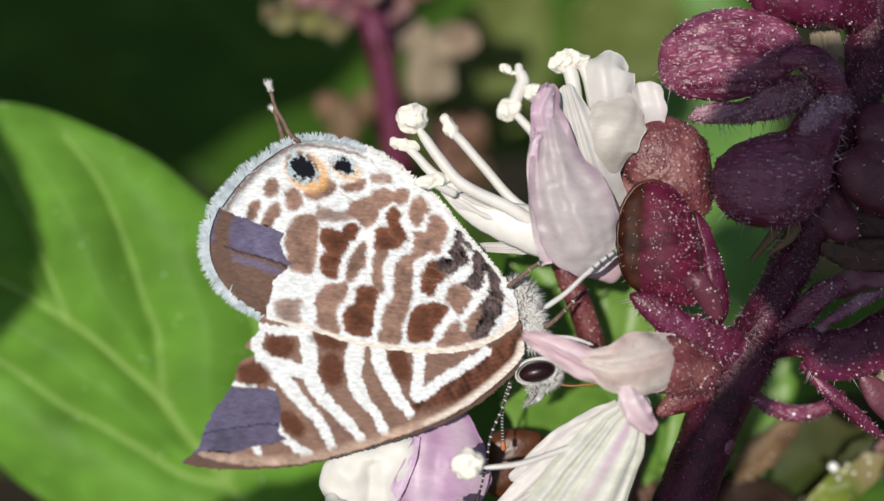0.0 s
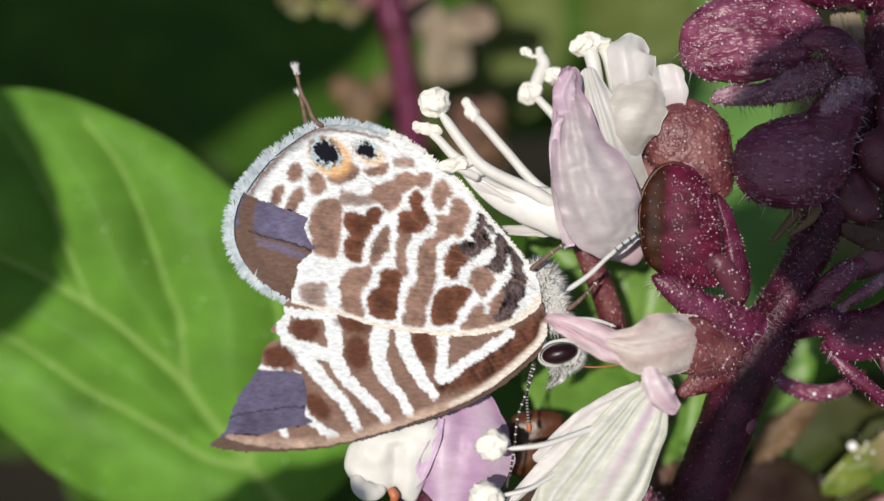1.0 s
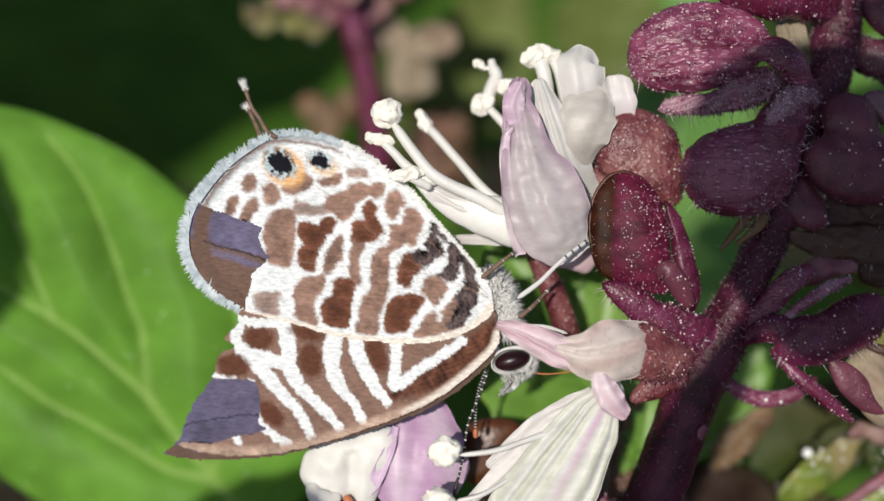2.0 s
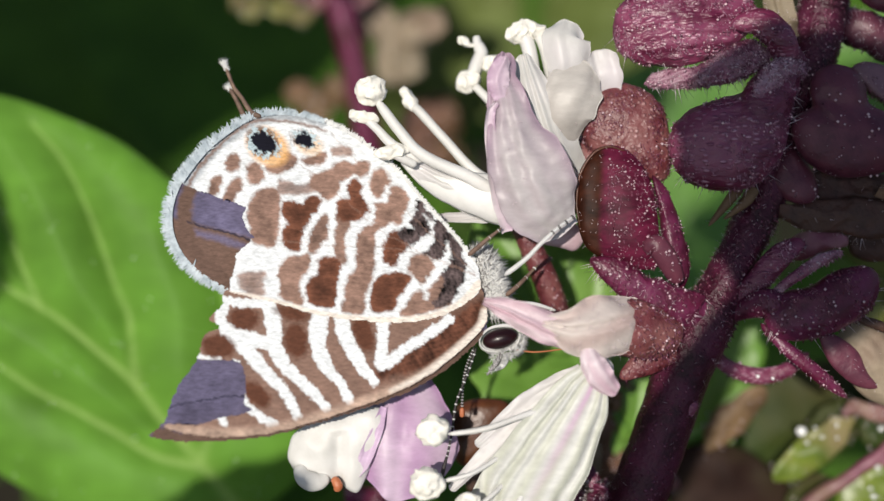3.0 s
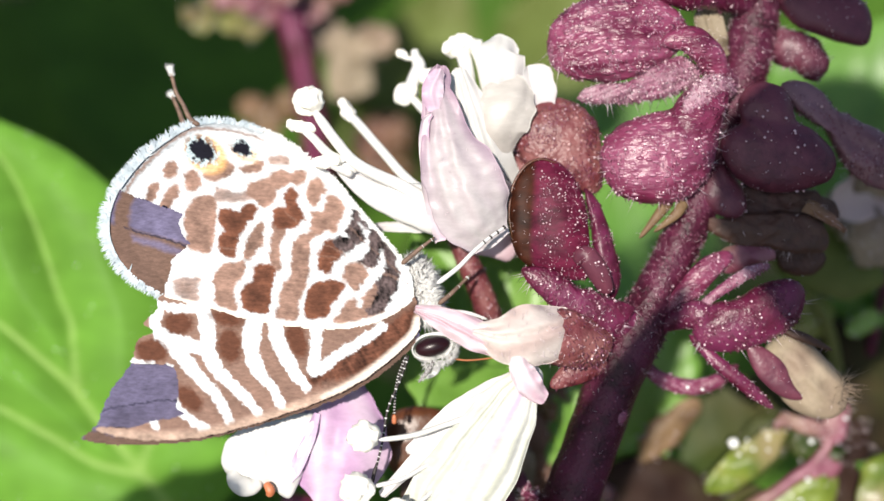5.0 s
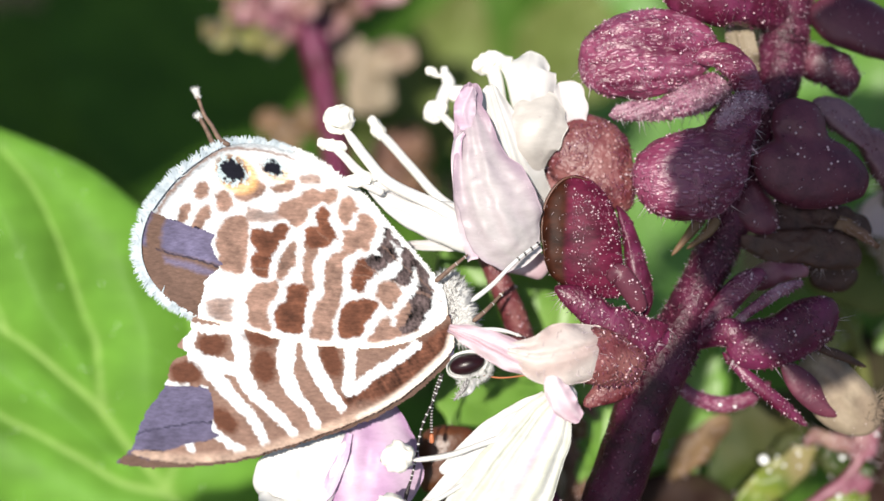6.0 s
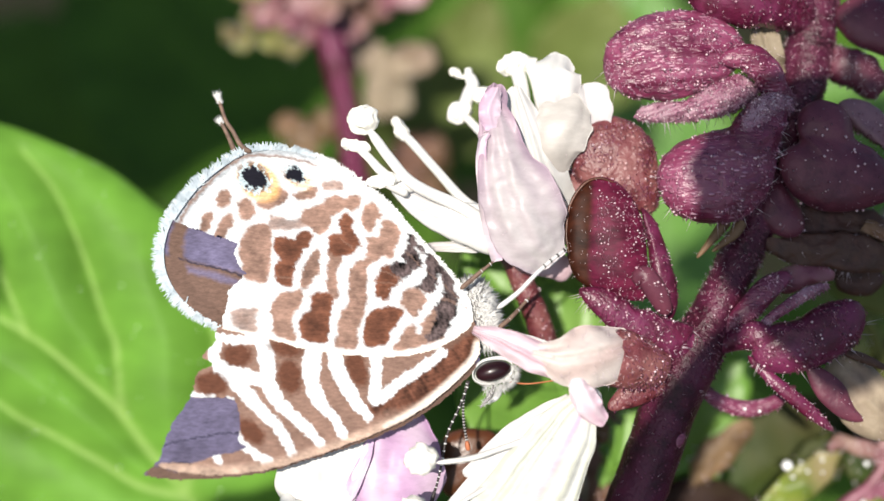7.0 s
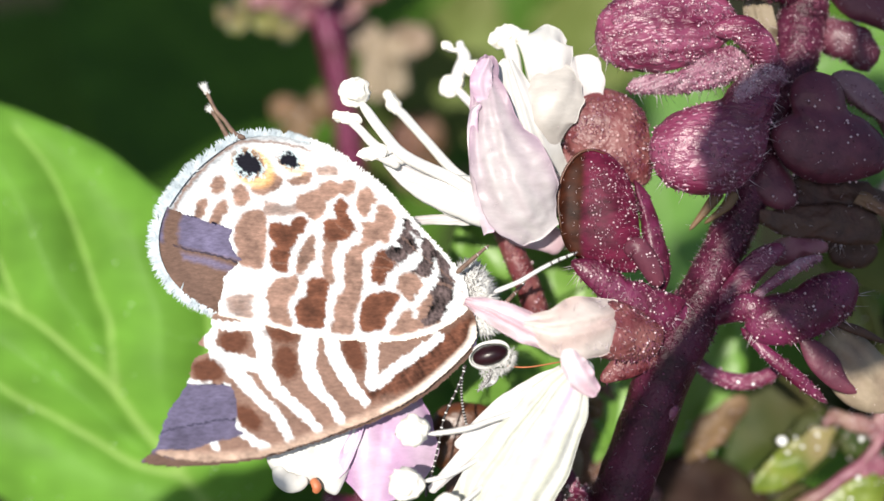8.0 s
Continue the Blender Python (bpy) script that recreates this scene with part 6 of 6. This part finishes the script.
def lower_calyces():
    c = thing("calyx", S(720, 800, -5), "smooth dark brown calyx between two flowers", "calyx", WHORL)
    lobe(c, "upper_lobe", [(652, 722), (678, 694), (720, 688), (756, 700), (752, 752), (718, 800), (672, 806), (650, 762)], -4.2, 0.6, CALYX_OLIVE, 0, 0.2, 0, seed=191)
    lobe(c, "lower_lobe", [(690, 800), (730, 770), (770, 790), (770, 850), (720, 870), (684, 845)], -5.0, 0.5, DRY, 60, 0.2, 0, seed=192)
    c = thing("calyx", S(840, 900, -6), "purple calyx with dewy rim under the drooping flower", "calyx", WHORL)
    lobe(c, "upper_lobe", [(796, 905), (802, 845), (838, 816), (874, 826), (888, 860), (884, 910), (840, 925)], -5.4, 0.6, CALYX_PINK, 160, 0.24, 120, seed=193)
    lobe(c, "side_lobe", [(846, 800), (858, 770), (890, 762), (920, 776), (916, 830), (898, 880), (872, 850)], -6.4, 0.5, STRAW, 120, 0.24, 0, seed=194)
    lobe(c, "back_lobe", [(862, 768), (872, 716), (905, 694), (938, 712), (940, 770), (905, 790)], -7.6, 0.5, TAN, 60, 0.2, 0, seed=195)


lower_calyces()
spike_behind((1560, 500, -12), [(1452, 712, -15), (1500, 640, -14), (1530, 520, -12), (1560, 360, -11), (1600, 200, -12)], [10, 12, 12, 12, 10],
             [(1515, 318, -9, 54, STRAW), (1545, 300, -10, 44, BUFF), (1480, 372, -10, 26, STRAW), (1590, 290, -11, 56, STRAW)],
             "withered straw-coloured calyces behind the spike", 9, 3)


def dewdrops():
    d = thing("dew", S(1310, 780, -15), "bright dew drops on young basil buds", "dew drop", kind="stuff")
    for a, b, w, r in ((1272, 752, -8.5, 0.26), (1296, 746, -8.5, 0.08), (1308, 762, -8.5, 0.09), (1334, 742, -8.5, 0.08), (1334, 764, -8.5, 0.07), (1282, 772, -8.6, 0.1), (1410, 748, -8.4, 0.13), (1405, 815, -8.6, 0.12),
                       (1398, 866, -8.6, 0.13), (1392, 852, -8.6, 0.1), (1455, 690, -8.2, 0.12), (1470, 706, -8.2, 0.1), (1186, 650, -3.6, 0.09), (1212, 654, -3.6, 0.08), (890, 775, -6.5, 0.1), (872, 790, -6.5, 0.09), (905, 768, -6.5, 0.08)):
        part("drop", blob(S(a, b, w), (r, r, r), 0, 0.02, 0.3, int(a)), DEWY, d)


dewdrops()


# ---- leaf-shaped shade blockers, added out of view between the sun and the plant ----
def shade_blocker(target, along, half, length, turn, label, seed):
    """An added leaf-shaped blocker whose shadow falls on target: it hangs along mm up the sun's way."""
    c = S(*target) + TO_SUN * along
    r = np.array((math.cos(radians(turn)), math.sin(radians(turn)), 0))
    e1 = unit(r - TO_SUN * (r @ TO_SUN))
    base, tip = c - e1 * length / 2, c + e1 * length / 2
    back = lambda p: (p[0] * 40 * REACH / (REACH - p[2]) + 784, 444 - p[1] * 40 * REACH / (REACH - p[2]), p[2])
    return basil_leaf(back(base), back(tip), half, label, seed=seed, up=tuple(TO_SUN), veins=False, cup=0.02)


# added to give the moving shadow; stands in for a caster near the camera
sway_blocker = shade_blocker((1500, 352, -2), 80, 7.0, 15, 268, "added unseen leaf-shaped blocker that shades the spike", 31)
shade_blocker((1510, 0, -3.5), 75, 3.0, 9, 170, "small added unseen blocker over the spike tip", 37)
shade_blocker((1040, 738, -2), 70, 1.7, 16, 62, "small added unseen blocker that shades the stem", 32)
shade_blocker((-245, 375, -12), 100, 4.9, 14, 84, "added unseen blocker that shades the big leaf", 33)
shade_blocker((334, 950, -12), 80, 4.5, 16, 33, "added unseen blocker that shades the leaf base", 34)
for i, (a, b, half, length, turn) in enumerate(((100, 60, 26, 90, 20), (-300, 300, 26, 90, 60))):
    shade_blocker((a, b, -80), 135 + 12 * i, half, length, turn, "broad added unseen blocker that shades the background", 35 + i)


# ---- what moves ----
def motions():
    home = Vector(insect.location)
    turn3 = Matrix.Rotation(LEAN, 3, "X")

    def held(base, du, dv, deg, nod=0.0, yaw=0.0):
        """Shift in the sheet (mm), turn in it, nod and yaw out of it (degrees)."""
        shift = turn3 @ Vector((du, dv, 0)) * 0.001
        spin = Matrix.Rotation(radians(yaw), 3, "Y") @ Matrix.Rotation(radians(nod), 3, "X") @ Matrix.Rotation(radians(deg), 3, "Z")
        return Matrix.Translation(base + shift) @ (turn3 @ spin @ turn3.transposed()).to_4x4()

    walk(insect, [(t, held(home, *row)) for t, *row in (
        (0.0, 0, 0, 0), (5.8, 0, 0, 0), (6.0, 0.06, 0.05, 0.5, -0.2, -0.3), (6.5, 0.17, -0.19, 1.07, 2.55, 0), (7.0, 0.14, -0.16, 1.32, 2.37, -0.08), (7.5, 0.48, -0.57, 2.99, 4.84, 2.07),
        (8.0, 0.34, -0.68, 1.8, 2.79, 0.29))])
    swing = {
        feelers[0]: ((0, 0), (1.0, 3), (1.5, 1), (3.0, 0), (4.5, 0), (6.0, -2), (7.0, -3), (8.0, -4)),
        feelers[1]: ((0, 6), (1.0, 8), (1.5, 5), (3.0, 0), (4.5, 0), (6.0, 2), (7.0, 10), (8.0, 12)),
        legs[0]: ((0, 0), (7.0, 0), (7.5, -10), (8.0, -16)),
        tails[0]: ((0, 2), (0.5, -4), (1.0, -2), (1.5, 2), (3.0, 6), (3.5, -4), (4.0, 3), (4.5, 0), (6.0, 4), (6.5, 10), (7.0, 2), (7.5, 6), (8.0, 9)),
        tails[1]: ((0, 0), (1.0, -6), (1.5, 2), (3.0, 8), (3.5, -4), (4.5, 0), (6.0, 8), (7.0, 5), (8.0, 11)),
    }
    for ob, rows in swing.items():
        base = Vector(ob.location)
        walk(ob, [(t, held(base, 0, 0, deg)) for t, deg in rows])
    base = Vector(sway_blocker.location)
    walk(sway_blocker, [(t, held(base, du, dv, deg)) for t, du, dv, deg in (
        (0.0, -4.9, 1.7, -6), (1.0, -4.8, 1.7, -6), (1.5, -4.6, 1.6, -6), (3.0, -4.5, 0.6, -4), (3.2, -2.2, 0.6, -1), (3.4, -1.7, 0.6, 0), (3.5, -1.0, 0.4, 0), (3.6, -1.6, 0.5, 0), (3.8, -0.3, 0.2, 0), (4.0, -1.8, 0.4, 0), (4.2, -0.2, 0.1, 0), (4.5, 0, 0, 0), (5.8, -2.1, 0, 0), (6.0, -3.5, 0.4, 0),
        (6.5, -2.4, 0, 0), (7.0, -3.6, 0.4, 0), (7.5, -1.9, 0, 0), (8.0, -2.9, 0, 0))])


motions()
